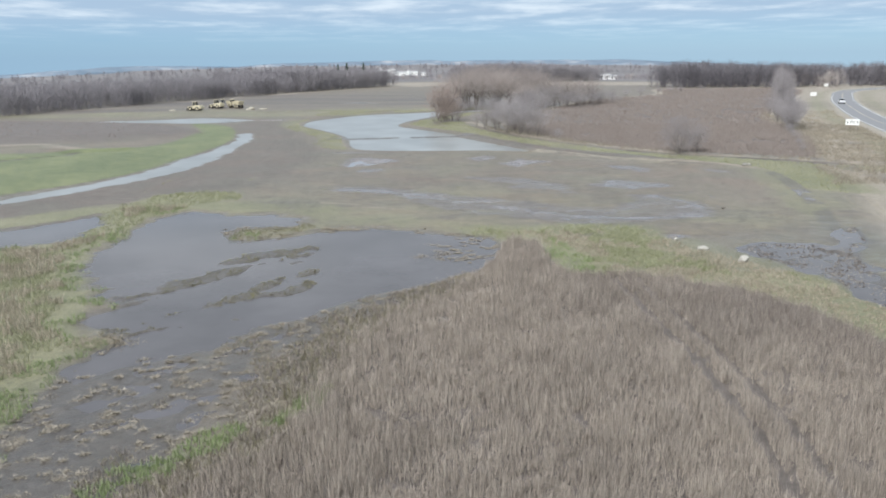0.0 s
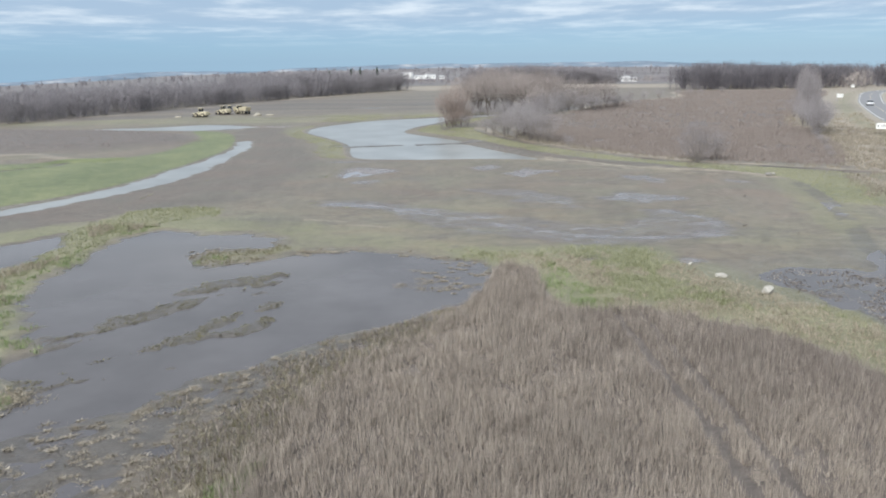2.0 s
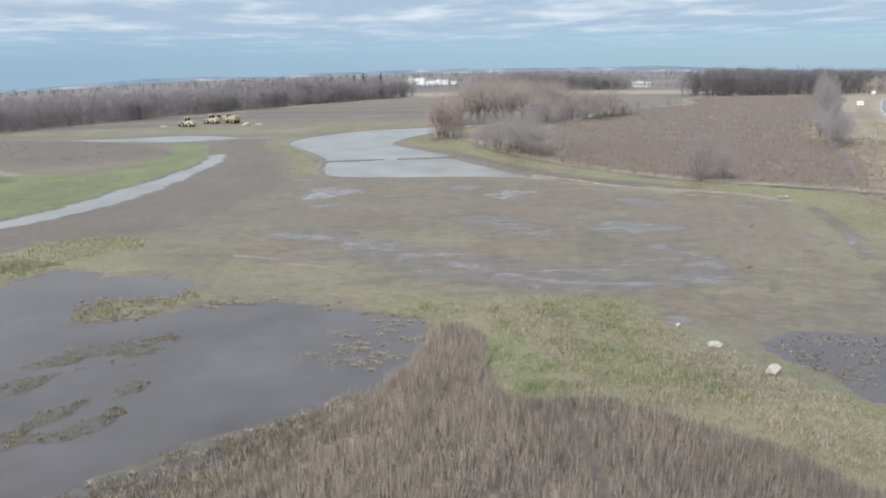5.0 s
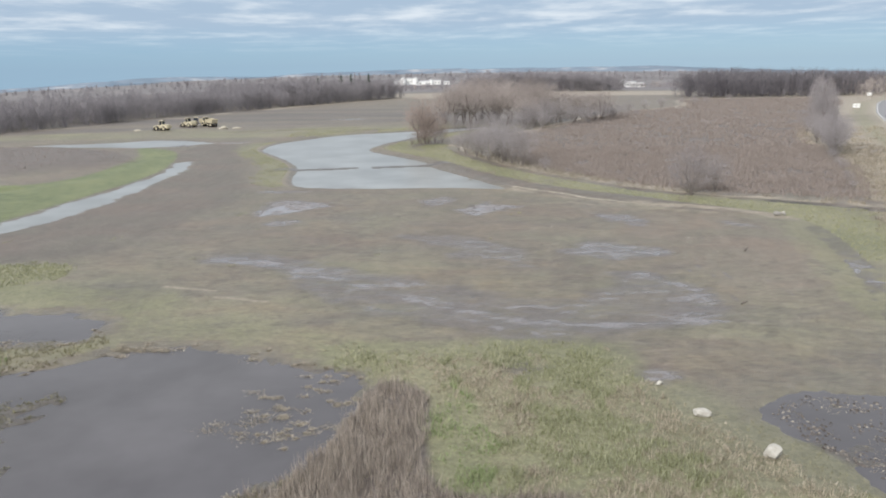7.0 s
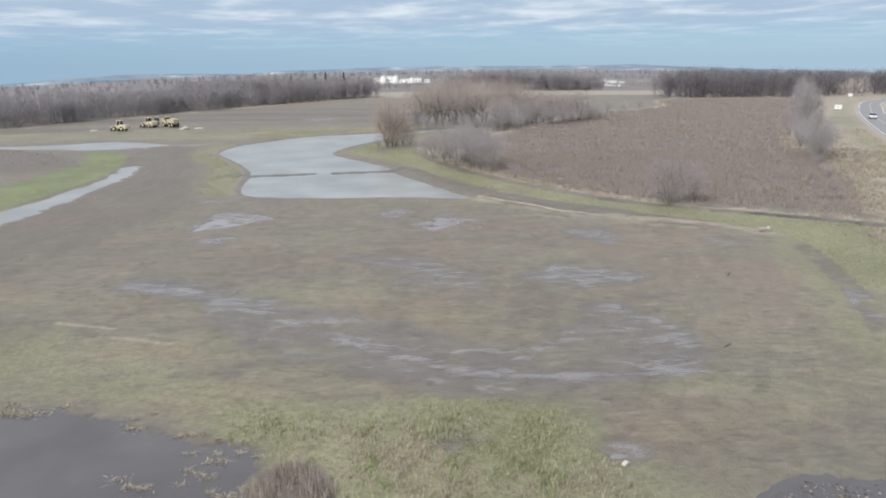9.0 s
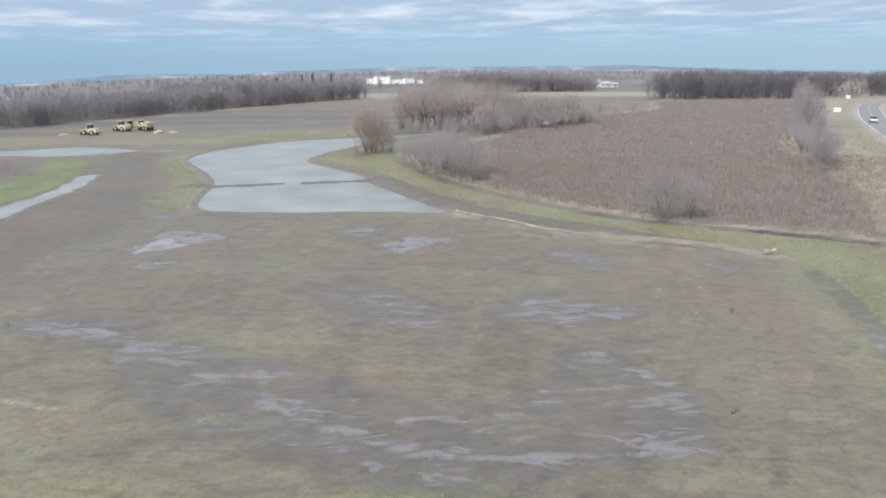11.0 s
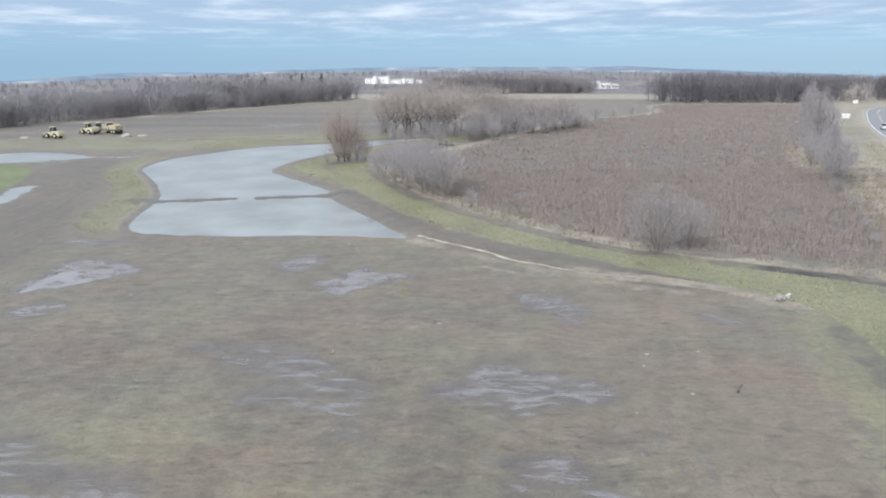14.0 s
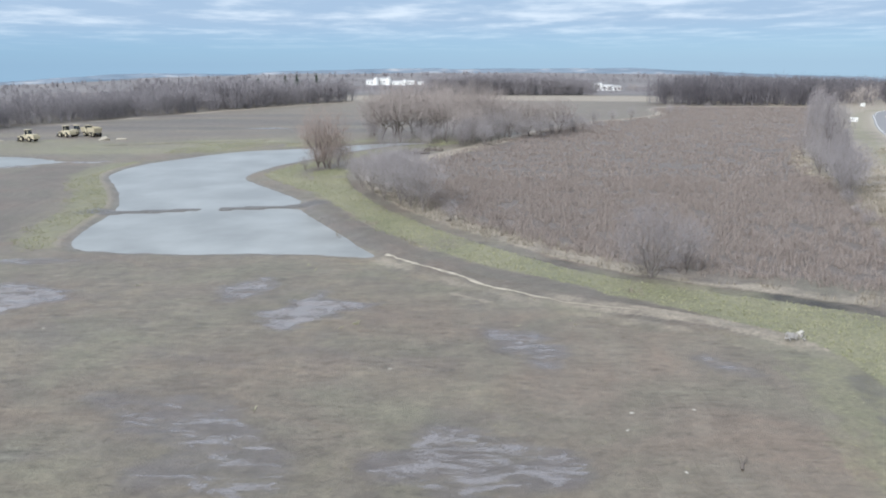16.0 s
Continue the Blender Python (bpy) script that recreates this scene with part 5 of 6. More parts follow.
# ---- woods ----
def small_tree(seed, height, twigs, wide):
    """Triangles of one plain bare tree for the woods."""
    g = np.random.default_rng(seed)
    tris = []
    for a in (0, 2.1, 4.2):
        tris.append([(0.16 * math.cos(a), 0.16 * math.sin(a), -0.5), (0.16 * math.cos(a + 2.1), 0.16 * math.sin(a + 2.1), -0.5), (g.normal(0, 0.3), g.normal(0, 0.3), height * 0.8)])
    for _ in range(twigs):
        d = g.normal(0, 1, 3)
        d *= g.random() ** 0.4 / np.linalg.norm(d)
        tip = np.array([d[0] * height * 0.36, d[1] * height * 0.36, height * (0.6 + 0.4 * d[2] * (1 if d[2] > 0 else 1.2))])
        base = np.array([tip[0] * g.uniform(0.3, 0.75), tip[1] * g.uniform(0.3, 0.75), max(tip[2] - height * g.uniform(0.08, 0.25), 0)])
        w = g.normal(0, 1, 3)
        w *= wide * g.uniform(0.5, 1.2) / np.linalg.norm(w)
        tris.append([base - w, base + w, tip])
    return np.array(tris, float)


def fill_woods(name, line, depth, count, heights, mat, label, twigs=130, wide=0.07, seed=1):
    """Trees in a belt of the given depth behind a line of places."""
    g = np.random.default_rng(seed)
    kinds = [small_tree(seed * 10 + k, 1.0 * 12, twigs, wide) for k in range(5)]
    p = spline(line, False, 8)
    seg = np.linalg.norm(np.diff(p, axis=0), axis=1)
    at = np.concatenate([[0], np.cumsum(seg)])
    s = g.uniform(0, at[-1], count)
    x, y = np.interp(s, at, p[:, 0]), np.interp(s, at, p[:, 1])
    k = np.clip(np.searchsorted(at, s) - 1, 0, len(seg) - 1)
    e = (p[k + 1] - p[k]) / seg[k][:, None]
    off = depth * g.random(count) ** 1.4
    x, y = x - e[:, 1] * off, y + e[:, 0] * off
    z = land(x, y)["z"]
    out = []
    tall = g.uniform(*heights, count) * (1.02 + 0.2 * value_noise(x, y, 55, 3, seed))
    for i in range(count):
        t, sc = g.uniform(0, 2 * math.pi), tall[i] / 12
        c, sn = math.cos(t) * sc, math.sin(t) * sc
        tri = kinds[i % 5]
        out.append(np.stack([tri[..., 0] * c - tri[..., 1] * sn + x[i], tri[..., 0] * sn + tri[..., 1] * c + y[i], tri[..., 2] * sc + z[i]], -1))
    v = np.concatenate(out).reshape(-1, 3)
    return tagged(linked(name, v, np.arange(len(v)).reshape(-1, 3), mat), label, "woods", kind="stuff")


fill_woods("far_woods", [(-26, 450), (-34, 430), (-66, 369)], -70, 330, (10.5, 13.5), WOODS, "clump of dark bare woods behind a far field", 190, 0.1, 1)
fill_woods("far_woods", [(-60, 380), (-82, 341), (-107, 279), (-128, 214), (-150, 165), (-200, 120)], -50, 1150, (7.2, 10.2), WOODS, "belt of bare grey-brown woods along a far field", 190, 0.08, 5)
fill_woods("far_woods", [(330, 440), (240, 412), (190, 392), (168, 378), (130, 386), (106, 402)], -60, 560, (10.5, 12.8), WOODS_DARK, "tall dark bare woods behind a brown field", 190, 0.085, 2)
fill_woods("far_woods", [(112, 528), (60, 522), (4, 526)], -60, 560, (10.5, 14.0), WOODS, "bare woods beyond pale fields", 150, 0.11, 3)
fill_woods("far_woods", [(520, 520), (300, 470), (215, 420), (196, 372)], -25, 160, (7, 11), WOODS_PALE, "pale bare trees beside a road", 130, 0.09, 4)
for k, (d, n, tall) in enumerate(((640, 900, (4.5, 7.2)), (900, 800, (5, 8)), (1520, 420, (9, 14)), (2200, 420, (12, 20)))):
    arc = [(d * math.sin(radians(a)), d * math.cos(radians(a))) for a in range(38, -41, -6)]
    fill_woods("distant_woods", arc, -d * 0.22, n, tall, WOODS_PALE if k == 1 else WOODS, "distant bare woodland between fields", 46, 0.22 + 0.1 * k, 20 + k)


def pines():
    g = random.Random(5)
    for x, y, h in ((-58, 428, 12.5), (-54, 436, 13.2), (-45, 440, 13.2), (-68, 416, 11.5)):
        top = new("pine_tree", None)
        wood, needles = [((0, 0, -0.3), (0, 0, h), 0.16, 0.02)], []
        z = h * 0.18
        while z < h * 0.99:
            reach = (h - z) * 0.3 + 0.5
            for _ in range(7):
                a = g.uniform(0, 6.283)
                q = (math.cos(a) * reach * g.uniform(0.7, 1.1), math.sin(a) * reach * g.uniform(0.7, 1.1), z - 0.15 * reach)
                needles.append(((0, 0, z + 0.2), q, 0.22, 0.03))
            z += h * 0.035
        for name, pieces, mat in (("trunk", wood, BARK_DARK), ("crown", needles, PINE)):
            v, f = tubes([w[0] for w in pieces], [w[1] for w in pieces], [w[2] for w in pieces], [w[3] for w in pieces], 4)
            linked(name, v, f, mat, top)
        top.matrix_basis = pose(x, y, height_at(x, y))
        tagged(top, "dark green conifer standing above bare woods", "tree", "conifers in the far woods")


pines()


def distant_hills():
    m, t, b = material("painted_haze_hills")
    # aerial haze is painted in as the blue of the base colour
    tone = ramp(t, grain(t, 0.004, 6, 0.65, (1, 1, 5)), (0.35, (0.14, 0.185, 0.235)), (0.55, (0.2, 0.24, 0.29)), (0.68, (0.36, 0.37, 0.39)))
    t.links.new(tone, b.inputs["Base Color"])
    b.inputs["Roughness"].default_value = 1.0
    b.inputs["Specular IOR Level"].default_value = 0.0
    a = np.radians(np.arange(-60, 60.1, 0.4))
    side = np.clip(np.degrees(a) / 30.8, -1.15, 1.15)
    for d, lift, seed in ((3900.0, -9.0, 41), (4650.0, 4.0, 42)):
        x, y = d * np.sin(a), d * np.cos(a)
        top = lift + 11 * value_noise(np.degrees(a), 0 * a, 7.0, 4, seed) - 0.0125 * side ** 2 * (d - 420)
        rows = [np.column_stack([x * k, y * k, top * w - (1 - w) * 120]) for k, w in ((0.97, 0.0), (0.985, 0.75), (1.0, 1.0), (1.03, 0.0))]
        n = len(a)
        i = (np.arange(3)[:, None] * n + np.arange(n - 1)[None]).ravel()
        tagged(linked("backdrop_hills", np.vstack(rows), np.column_stack([i, i + 1, i + n + 1, i + n]), m, None, True), "low wooded hills on the horizon, coloured blue for haze", "hills", kind="structure")


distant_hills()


# ---- road, signs, vehicles, stones and buildings ----
def part(name, bm, mat, parent=None, label=""):
    mesh = bpy.data.meshes.new(name)
    bm.to_mesh(mesh)
    bm.free()
    mesh.materials.append(mat)
    ob = new(name, mesh)
    ob.parent = parent
    return tagged(ob, label)


def box(size, at=(0, 0, 0), bevel=0.0, taper=(1, 1), bm=None):
    """A box standing on its base at a place, its top drawn in by taper, its edges rounded."""
    bm = bm or bmesh.new()
    made = bmesh.ops.create_cube(bm, size=1.0)["verts"]
    for v in made:
        k = taper if v.co.z > 0 else (1, 1)
        v.co = Vector((v.co.x * size[0] * k[0] + at[0], v.co.y * size[1] * k[1] + at[1], (v.co.z + 0.5) * size[2] + at[2]))
    if bevel:
        edges = list({e for v in made for e in v.link_edges})
        bmesh.ops.bevel(bm, geom=edges, offset=bevel, segments=2, affect="EDGES", profile=0.6)
    return bm


def drum(radius, length, at, axis="X", sides=20, bevel=0.0, bm=None):
    bm = bm or bmesh.new()
    made = bmesh.ops.create_cone(bm, cap_ends=True, segments=sides, radius1=radius, radius2=radius, depth=length)["verts"]
    if bevel:
        edges = list({e for v in made for e in v.link_edges if len({f for f in e.link_faces if len(f.verts) > 4}) == 1})
        bmesh.ops.bevel(bm, geom=edges, offset=bevel, segments=2, affect="EDGES")
        made = [v for v in bm.verts]
    turn = {"X": Matrix.Rotation(radians(90), 3, "Y"), "Y": Matrix.Rotation(radians(90), 3, "X"), "Z": Matrix.Identity(3)}[axis]
    for v in made:
        v.co = turn @ v.co + Vector(at)
    return bm


def ribbon(name, line, half, lift, mat, label, category, shift=0.0, thick=0.06):
    p = spline(line, False, 8)
    e = np.gradient(p, axis=0)
    e /= np.linalg.norm(e, axis=1, keepdims=True)
    side = np.column_stack([e[:, 1], -e[:, 0]])
    rows = []
    for o, dz in ((shift - half, -thick), (shift - half, 0), (shift + half, 0), (shift + half, -thick)):
        q = p + side * o
        rows.append(np.column_stack([q, np.full(len(q), 0.0) + dz]))
    z = 0.42 + lift + np.array([min(0.0, height_at(px, py) - 0.42) if math.hypot(px, py) > 430 else 0.0 for px, py in p])
    for r_ in rows:
        r_[:, 2] += z
    n = len(p)
    i = (np.arange(3)[:, None] * n + np.arange(n - 1)[None]).ravel()
    return tagged(linked(name, np.vstack(rows), np.column_stack([i, i + n, i + n + 1, i + 1]), mat), label, category, kind="structure")


ribbon("road_shoulder", ROAD, HALF_ROAD + 0.6, 0.02, GRAVEL, "pale gravel shoulders along a country road", "road", thick=0.4)
ribbon("road", ROAD, HALF_ROAD, 0.05, ASPHALT, "grey two-lane country road that curves away", "road")
ribbon("road_line_left", ROAD, 0.07, 0.06, LINE_WHITE, "white painted edge line of a road", "road line", -HALF_ROAD + 0.45, 0.005)
ribbon("road_line_right", ROAD, 0.07, 0.06, LINE_WHITE, "white painted edge line of a road", "road line", HALF_ROAD - 0.45, 0.005)
ribbon("road_line_middle", ROAD, 0.07, 0.06, YELLOW, "yellow painted centre line of a road", "road line", 0.0, 0.005)


def billboard(x, y, wide, high, lift, turn, label):
    top = new("roadside_sign", None)
    for s in (-1, 1):
        part("post", box((0.14, 0.14, lift + high), (s * wide * 0.34, 0.1, -0.2), 0.01), POST, top)
    panel = part("panel", box((wide, 0.1, high), (0, 0, lift), 0.015), WHITE, top, "white board")
    for k, (cx, cz, w, h) in enumerate(((-0.36, 0.5, 0.06, 0.4), (0.0, 0.64, 0.42, 0.09), (0.0, 0.38, 0.36, 0.07), (0.37, 0.5, 0.06, 0.4))):
        part("lettering_bar", box((w * wide, 0.014, h * high), (cx * wide, -0.056, lift + (cz - h / 2) * high)), BLACK, panel)
    top.matrix_basis = pose(x, y, height_at(x, y), 0, 0, turn)
    return tagged(top, label, "sign", "signs beside the road")


billboard(84.5, 154.5, 2.5, 1.15, 1.3, -22, "white roadside board with dark lettering on two posts")
billboard(131, 267, 2.0, 1.2, 1.5, -20, "white roadside board beside a curving road")
billboard(167, 330, 1.5, 1.1, 2.2, -18, "small white sign near the bend of a road")


def car(x, y, turn):
    top = new("car", None)
    body = box((1.8, 4.3, 0.62), (0, 0, 0.32), 0.14, (0.94, 0.97))
    part("body", body, CAR_PAINT, top)
    cabin = part("cabin", box((1.6, 2.3, 0.58), (0, -0.15, 0.93), 0.1, (0.8, 0.66)), GLASS_DARK, top, "dark glass cabin")
    part("roof", box((1.22, 1.4, 0.05), (0, -0.15, 1.5), 0.02), CAR_PAINT, cabin)
    for sx in (-1, 1):
        part("headlight", box((0.34, 0.08, 0.16), (sx * 0.62, 2.12, 0.62), 0.03), WHITE, top)
        for sy in (-1.35, 1.35):
            wheel = part("wheel", drum(0.2, 0.2, (sx * 0.84, sy, 0.32), "X", 14), STEEL, top)
            part("tyre", drum(0.32, 0.18, (sx * 0.82, sy, 0.32), "X", 18, 0.04), RUBBER, wheel)
    top.matrix_basis = pose(x, y, 0.47, 0, 0, turn)
    return tagged(top, "light grey passenger car on a country road", "car")


car(128.6, 243, 156)


def loader(x, y, turn, label):
    """A yellow wheel loader."""
    top = new("wheel_loader", None)
    rear = box((2.3, 3.0, 1.25), (0, -1.6, 0.95), 0.12, (0.88, 0.9))
    part("engine_body", rear, YELLOW, top)
    part("counterweight", box((2.4, 0.6, 0.9), (0, -3.2, 0.8), 0.12), YELLOW, top)
    part("front_frame", box((1.4, 2.2, 0.8), (0, 1.2, 0.8), 0.1), YELLOW, top)
    cab = part("cab", box((1.5, 1.5, 1.5), (0, -0.1, 1.95), 0.1, (0.9, 0.88)), GLASS_DARK, top, "dark glazed cab")
    part("cab_roof", box((1.6, 1.7, 0.16), (0, -0.1, 3.42), 0.06), YELLOW, cab)
    for sx in (-1, 1):
        for sy in (-0.72, 0.55):
            part("cab_pillar", box((0.12, 0.12, 1.5), (sx * 0.68, sy, 1.95), 0.02), YELLOW, cab)
        arm = bmesh.new()
        box((0.22, 2.9, 0.4), (0, 0, 0), 0.05, bm=arm)
        bmesh.ops.transform(arm, matrix=pose(sx * 0.55, 2.2, 1.35, -14), verts=arm.verts)
        part("lift_arm", arm, YELLOW, top)
        for sy in (-1.6, 1.65):
            wheel = part("wheel", drum(0.45, 0.62, (sx * 1.05, sy, 0.82), "X", 16, 0.04), YELLOW, top)
            part("tyre", drum(0.82, 0.58, (sx * 1.05, sy, 0.82), "X", 22, 0.12), RUBBER, wheel)
    scoop = bmesh.new()
    ring = [(0.0, 0.15), (1.0, 0.1), (1.15, 0.14), (0.3, 0.3), (0.12, 0.7), (0.35, 1.25), (0.2, 1.3), (-0.1, 0.75)]
    for sx in (-1.35, 1.35):
        for py, pz in ring:
            scoop.verts.new((sx, 3.1 + py, pz))
    scoop.verts.ensure_lookup_table()
    n = len(ring)
    for k in range(n):
        scoop.faces.new([scoop.verts[k], scoop.verts[(k + 1) % n], scoop.verts[n + (k + 1) % n], scoop.verts[n + k]])
    scoop.faces.new([scoop.verts[k] for k in range(n)][::-1])
    scoop.faces.new([scoop.verts[n + k] for k in range(n)])
    part("bucket", scoop, STEEL, top, "worn steel bucket")
    top.matrix_basis = pose(x, y, height_at(x, y), 0, 0, turn) @ Matrix.Scale(0.78, 4)
    return tagged(top, label, "construction machine", "machines on the far field")


def dump_truck(x, y, turn, label):
    """A yellow articulated dump truck."""
    top = new("dump_truck", None)
    part("tractor", box((2.3, 2.4, 1.3), (0, 3.0, 0.95), 0.14, (0.9, 0.82)), YELLOW, top)
    cab = part("cab", box((1.7, 1.5, 1.3), (0, 2.3, 2.1), 0.1, (0.88, 0.85)), GLASS_DARK, top, "dark glazed cab")
    part("cab_roof", box((1.75, 1.6, 0.15), (0, 2.3, 3.38), 0.05), YELLOW, cab)
    part("chassis", box((0.9, 5.6, 0.45), (0, -0.8, 0.85), 0.05), STEEL, top)
    bed = bmesh.new()
    box((2.2, 4.6, 1.5), (0, -1.6, 1.35), 0.06, (1.25, 1.12), bm=bed)
    roof = max(bed.faces, key=lambda f: f.calc_center_median().z)
    inner = bmesh.ops.inset_region(bed, faces=[roof], thickness=0.1)
    bmesh.ops.translate(bed, vec=(0, 0, -0.8), verts=roof.verts)
    part("dump_body", bed, YELLOW, top)
    for sx in (-1, 1):
        for sy in (2.9, -1.0, -2.8):
            wheel = part("wheel", drum(0.42, 0.6, (sx * 1.05, sy, 0.8), "X", 16, 0.04), YELLOW, top)
            part("tyre", drum(0.8, 0.56, (sx * 1.05, sy, 0.8), "X", 22, 0.12), RUBBER, wheel)
    top.matrix_basis = pose(x, y, height_at(x, y), 0, 0, turn) @ Matrix.Scale(0.78, 4)
    return tagged(top, label, "construction machine", "machines on the far field")


loader(-77.2, 236.5, 70, "yellow wheel loader parked on a far field")
loader(-73.8, 247.5, 60, "yellow wheel loader parked beside dump trucks")
dump_truck(-70.6, 250.5, 100, "yellow articulated dump truck parked on a far field")
dump_truck(-67.8, 248.6, 50, "yellow dump truck with an empty bed")


def stone_mesh(seed, size, rough=0.16):
    """A broken stone: a ball cut flat by planes that face many ways, with a rough skin."""
    g = random.Random(int(seed * 13))
    cuts = []
    for _ in range(13):
        way = Vector((g.gauss(0, 1), g.gauss(0, 1), g.gauss(0, 0.8))).normalized()
        cuts.append((way, g.uniform(0.28, 0.44)))
    bm = bmesh.new()
    bmesh.ops.create_icosphere(bm, subdivisions=3, radius=0.5)
    for v in bm.verts:
        for way, off in cuts:
            over = v.co.dot(way) - off
            if over > 0:
                v.co -= way * over
        v.co *= 1 + noise.fractal(v.co * 3.5 + Vector((seed * 7.1, 0, 0)), 1.0, 2.0, 4) * rough * 0.45
        v.co = Vector((v.co.x * size[0], v.co.y * size[1], v.co.z * size[2])) * 1.18
    return bm


def boulder(x, y, size, turn, label, sink=0.12):
    ob = part("boulder", stone_mesh(x + y, size), STONE)
    ob.matrix_basis = pose(x, y, height_at(x, y) + size[2] * (0.5 - sink) - 0.05, 4, -6, turn)
    return tagged(ob, label, "boulder")


boulder(23.1, 55.0, (1.0, 0.75, 0.62), 65, "pale grey boulder lying in rough grass")
boulder(21.2, 58.8, (0.85, 0.55, 0.38), -15, "flat pale boulder on the grass edge")
boulder(20.1, 62.3, (0.38, 0.3, 0.26), 40, "small white stone beside a puddle")
boulder(44.2, 106.6, (0.5, 0.42, 0.42), 10, "white stone on a pile of rubble")
for sx_, sy_, sw, sa in ((31, 95.8, 0.62, 5), (30.4, 94, 0.45, 30), (32, 90.3, 0.6, -10), (18.6, 101.3, 0.5, 15), (-4.9, 108.1, 0.55, -20), (32.9, 107.5, 0.35, 50), (34.2, 96.2, 0.5, 0), (28.6, 88.2, 0.3, 20)):
    boulder(sx_, sy_, (sw * 0.62, sw * 0.36, 0.08), sa, "small flat pale stone on a muddy field", 0.2)


def stick(x, y, length, turn):
    """A crooked dead branch: a bent, tapered bar with one fork."""
    v, f_ = tubes([(-0.5 * length, 0, 0.04), (-0.1 * length, 0.05 * length, 0.05), (-0.1 * length, 0.05 * length, 0.05)],
                  [(-0.1 * length, 0.05 * length, 0.05), (0.5 * length, -0.03 * length, 0.09), (0.2 * length, 0.22 * length, 0.2)], [0.06, 0.05, 0.035], [0.05, 0.02, 0.012], 6)
    ob = linked("dead_branch", v, f_, BARK_DARK)
    ob.matrix_basis = pose(x, y, height_at(x, y), 0, 0, turn)
    return tagged(ob, "dark dead branch lying on a muddy field", "branch", "branches on the field")


for sx_, sy_, sw, sa in ((34.7, 90.9, 1.1, 62), (29.2, 75.7, 0.7, 40)):
    stick(sx_, sy_, sw, sa)
rubble_spot = random.Random(3)
heap = new("rubble_pile", None)
heap.matrix_basis = pose(43.3, 105.9, height_at(43.3, 105.9))
pebbles = [part("stone", stone_mesh(k, (0.24, 0.2, 0.15)), RUBBLE).data for k in range(3)]
for ob in [o for o in bpy.data.objects if o.name.startswith("stone") and o.parent is None]:
    bpy.data.objects.remove(ob)
for k in range(34):
    a, d = rubble_spot.uniform(0, 6.28), abs(rubble_spot.gauss(0, 0.4))
    piece = new("stone", pebbles[k % 3])
    piece.parent = heap
    piece.matrix_basis = pose(math.cos(a) * d * 1.2, math.sin(a) * d, 0.02 + max(0, 0.3 - 0.2 * d), rubble_spot.uniform(0, 360), rubble_spot.uniform(0, 360), 0) @ Matrix.Scale(rubble_spot.uniform(0.5, 1.1), 4)
tagged(heap, "heap of grey rubble stones at a drain outlet", "rubble")


def mud_clods():
    """Small lumps of mud, a few faces each, in one mesh."""
    g = np.random.default_rng(17)
    n = 24000
    x, y = g.uniform(23, 40, n), g.uniform(43, 71, n)
    f = land(x, y)
    keep = (f["d_mud"] < -0.2) & (value_noise(x, y, 1.6, 3, 35) > -0.1)
    x, y, z = x[keep], y[keep], np.maximum(f["z"][keep], -0.01)
    form = np.array([(1, 0, 0), (0.4, 0.9, 0), (-0.6, 0.7, 0), (-1, -0.1, 0), (-0.4, -0.9, 0), (0.6, -0.8, 0), (0.2, 0.1, 0.75), (-0.25, 0.2, 0.6)])
    faces = np.array([(0, 1, 6), (1, 2, 6), (2, 7, 6), (2, 3, 7), (3, 4, 7), (4, 6, 7), (4, 5, 6), (5, 0, 6)])
    size = 0.03 + 0.085 * g.random(len(x)) ** 2
    v = form[None] * (size[:, None] * g.uniform(0.6, 1.3, (len(x), 8)))[..., None]
    turn = g.uniform(0, 6.28, len(x))
    c, s_ = np.cos(turn)[:, None], np.sin(turn)[:, None]
    v = np.stack([v[..., 0] * c - v[..., 1] * s_ + x[:, None], v[..., 0] * s_ + v[..., 1] * c + y[:, None], v[..., 2] + z[:, None] - 0.01], -1)
    fs = faces[None] + (np.arange(len(x)) * 8)[:, None, None]
    tagged(linked("mud_clods", v.reshape(-1, 3), fs.reshape(-1, 3), CLOD), "pale and dark clods in a cracked mud pan", "clods", kind="stuff")


mud_clods()


def log(x, y, length, radius, turn, label):
    bm = bmesh.new()
    drum(radius, length, (0, 0, radius * 0.8), "X", 9, 0, bm)
    for v in bm.verts:
        v.co += Vector((0, 0.25 * math.sin(v.co.x * 0.8), 0.1 * math.sin(v.co.x * 1.7)))
    for k in range(5):
        made = bmesh.ops.create_cone(bm, cap_ends=True, segments=5, radius1=radius * 0.4, radius2=radius * 0.1, depth=1.6)["verts"]
        bmesh.ops.transform(bm, matrix=pose((k - 2) * length / 6, 0.3 * (-1) ** k, radius + 0.6, 40 * (-1) ** k, 25, 0), verts=made)
    ob = part("fallen_log", bm, BARK_DARK)
    ob.matrix_basis = pose(x, y, height_at(x, y), 0, 0, turn)
    return tagged(ob, label, "log", "fallen wood behind the pond")


log(15.5, 208, 5, 0.3, 20, "dark fallen tree trunk among brush")
log(18.5, 214, 4, 0.25, -35, "dark broken limb lying among brush")
log(12.5, 204, 3.5, 0.25, 60, "dark fallen trunk near a thicket")


def pale_heap(x, y, size, turn):
    bm = stone_mesh(x, size, 0.1)
    ob = part("spoil_heap", bm, GRAVEL)
    ob.matrix_basis = pose(x, y, height_at(x, y) + size[2] * 0.1, 0, 0, turn)
    return tagged(ob, "low pale heap of gravel on a field", "heap", "gravel heaps on the far field")


pale_heap(-60.5, 239, (3.2, 1.6, 1.4), 5)
pale_heap(-57, 240, (3.0, 1.2, 0.7), 0)
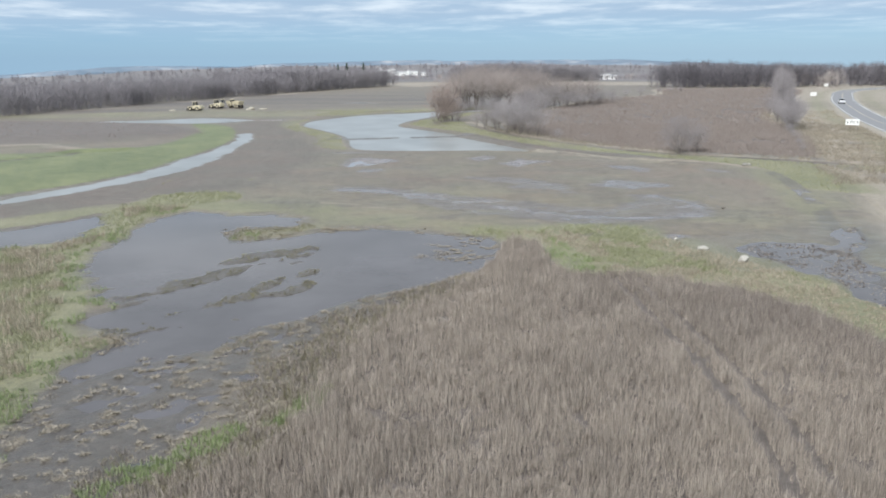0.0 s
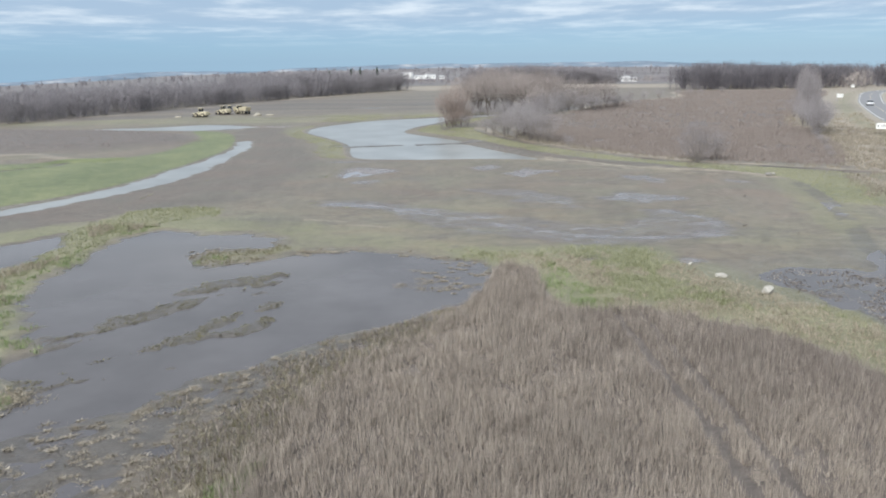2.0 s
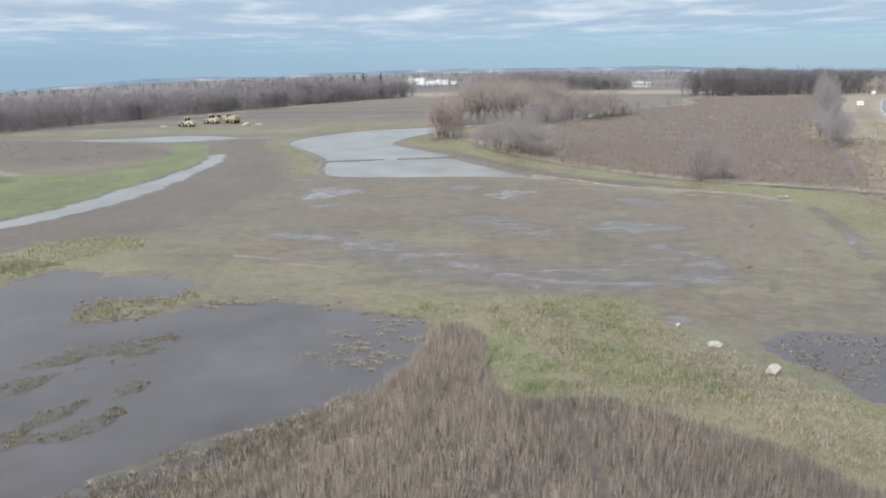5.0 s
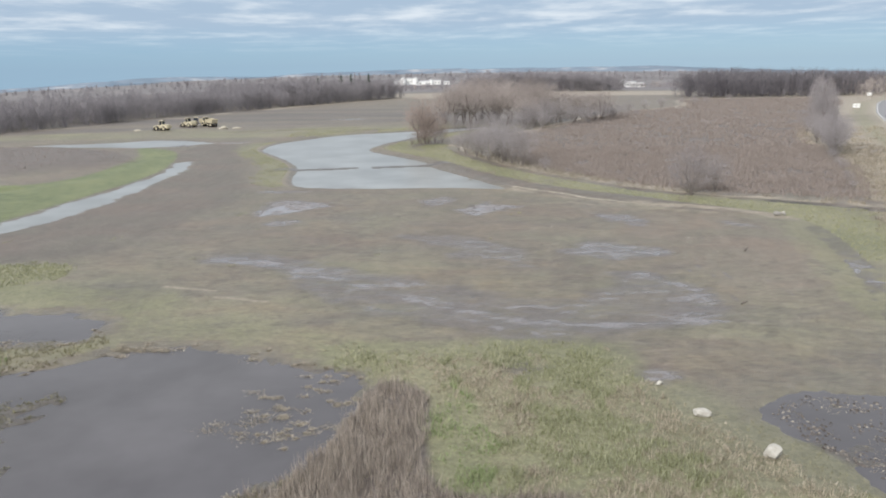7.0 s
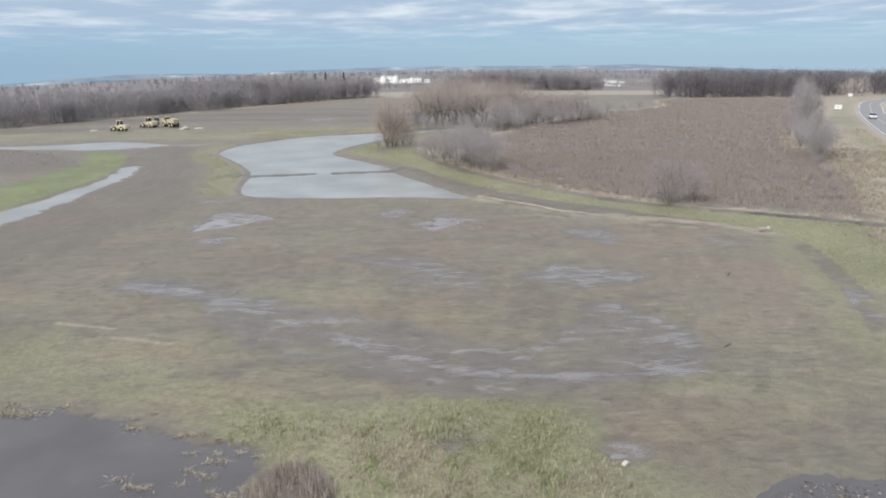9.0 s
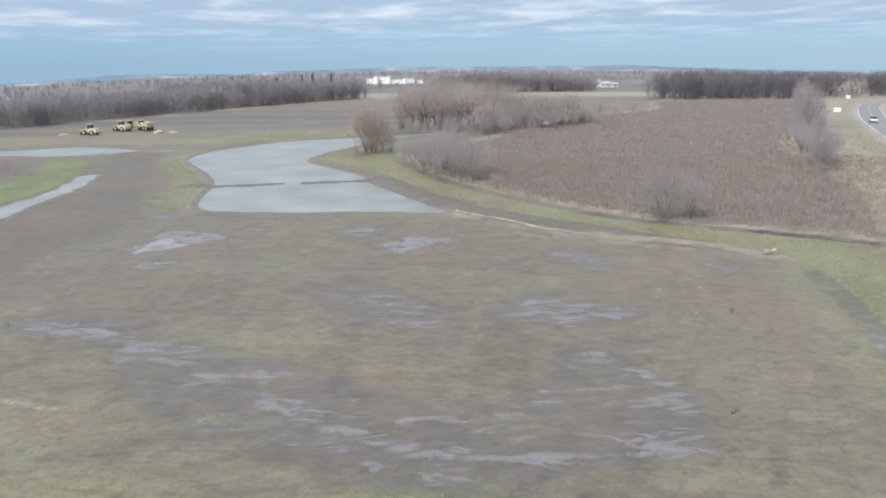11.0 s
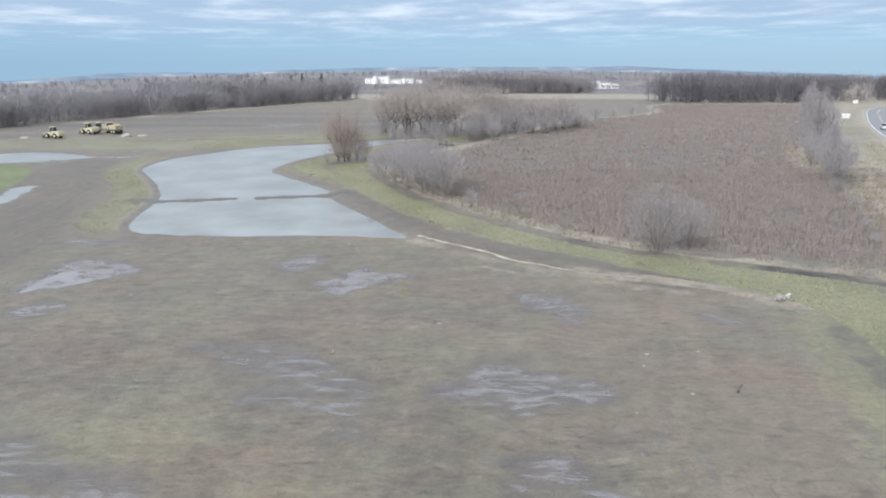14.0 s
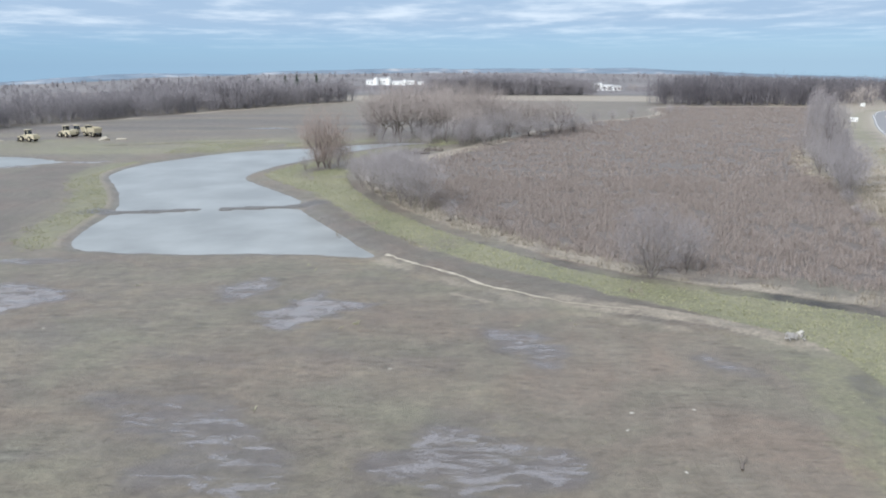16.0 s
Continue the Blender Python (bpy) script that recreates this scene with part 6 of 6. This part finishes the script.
pale_heap(-84, 236, (2.4, 1.2, 0.7), 0)


def shed(parent_name, x, y, wide, deep, high, turn, label, wall=WHITE):
    top = new(parent_name, None)
    part("wall", box((wide, deep, high), (0, 0, -3), 0), wall, top)
    bm = bmesh.new()
    w, d, e = wide / 2 + 0.4, deep / 2 + 0.4, high - 3
    v = [bm.verts.new(c) for c in ((-w, -d, e), (w, -d, e), (w, d, e), (-w, d, e), (-w, 0, e + deep * 0.16), (w, 0, e + deep * 0.16))]
    for f in ((0, 1, 5, 4), (2, 3, 4, 5), (1, 2, 5), (3, 0, 4), (0, 3, 2, 1)):
        bm.faces.new([v[i] for i in f])
    part("roof", bm, ROOF, top)
    for k in range(max(2, int(wide / 9))):
        part("window", box((2.0, 0.1, 1.6), (-wide / 2 + (k + 0.5) * wide / max(2, int(wide / 9)), -deep / 2 - 0.02, (high - 3) * 0.45)), GLASS_DARK, top)
    top.matrix_basis = pose(x, y, height_at(x, y), 0, 0, turn)
    return tagged(top, label, "building", "white buildings far away")


def silo(x, y, radius, high, label):
    top = new("silo", None)
    part("wall", drum(radius, high + 6, (0, 0, (high + 6) / 2 - 6), "Z", 24), WHITE, top)
    bm = bmesh.new()
    bmesh.ops.create_cone(bm, cap_ends=True, segments=24, radius1=radius * 1.04, radius2=0.4, depth=radius * 0.7)
    bmesh.ops.translate(bm, vec=(0, 0, high + radius * 0.35), verts=bm.verts)
    part("roof", bm, ROOF, top)
    top.matrix_basis = pose(x, y, height_at(x, y))
    return tagged(top, label, "silo", "white silos far away")


for x, y, w, d, h, a in ((-124, 1430, 14, 14, 11, 0), (-103, 1440, 11, 14, 14, 5), (-76, 1435, 20, 14, 9, -3), (-52, 1450, 13, 12, 10, 4), (-34, 1445, 10, 10, 8, 0)):
    shed("factory_building", x, y, w, d, h, a, "white industrial building beyond the woods")
for x, y, r_, h in ((-113, 1425, 4.5, 12), (-91, 1428, 5, 12), (-62, 1432, 4, 8.5)):
    silo(x, y, r_, h, "white round silo beside industrial buildings")
for x, y, w, d, h, a in ((184, 930, 16, 9, 11, 5), (202, 945, 12, 8, 9, -10), (216, 960, 9, 7, 8, 0)):
    shed("farm_building", x, y, w, d, h, a, "small white farm building among trees")
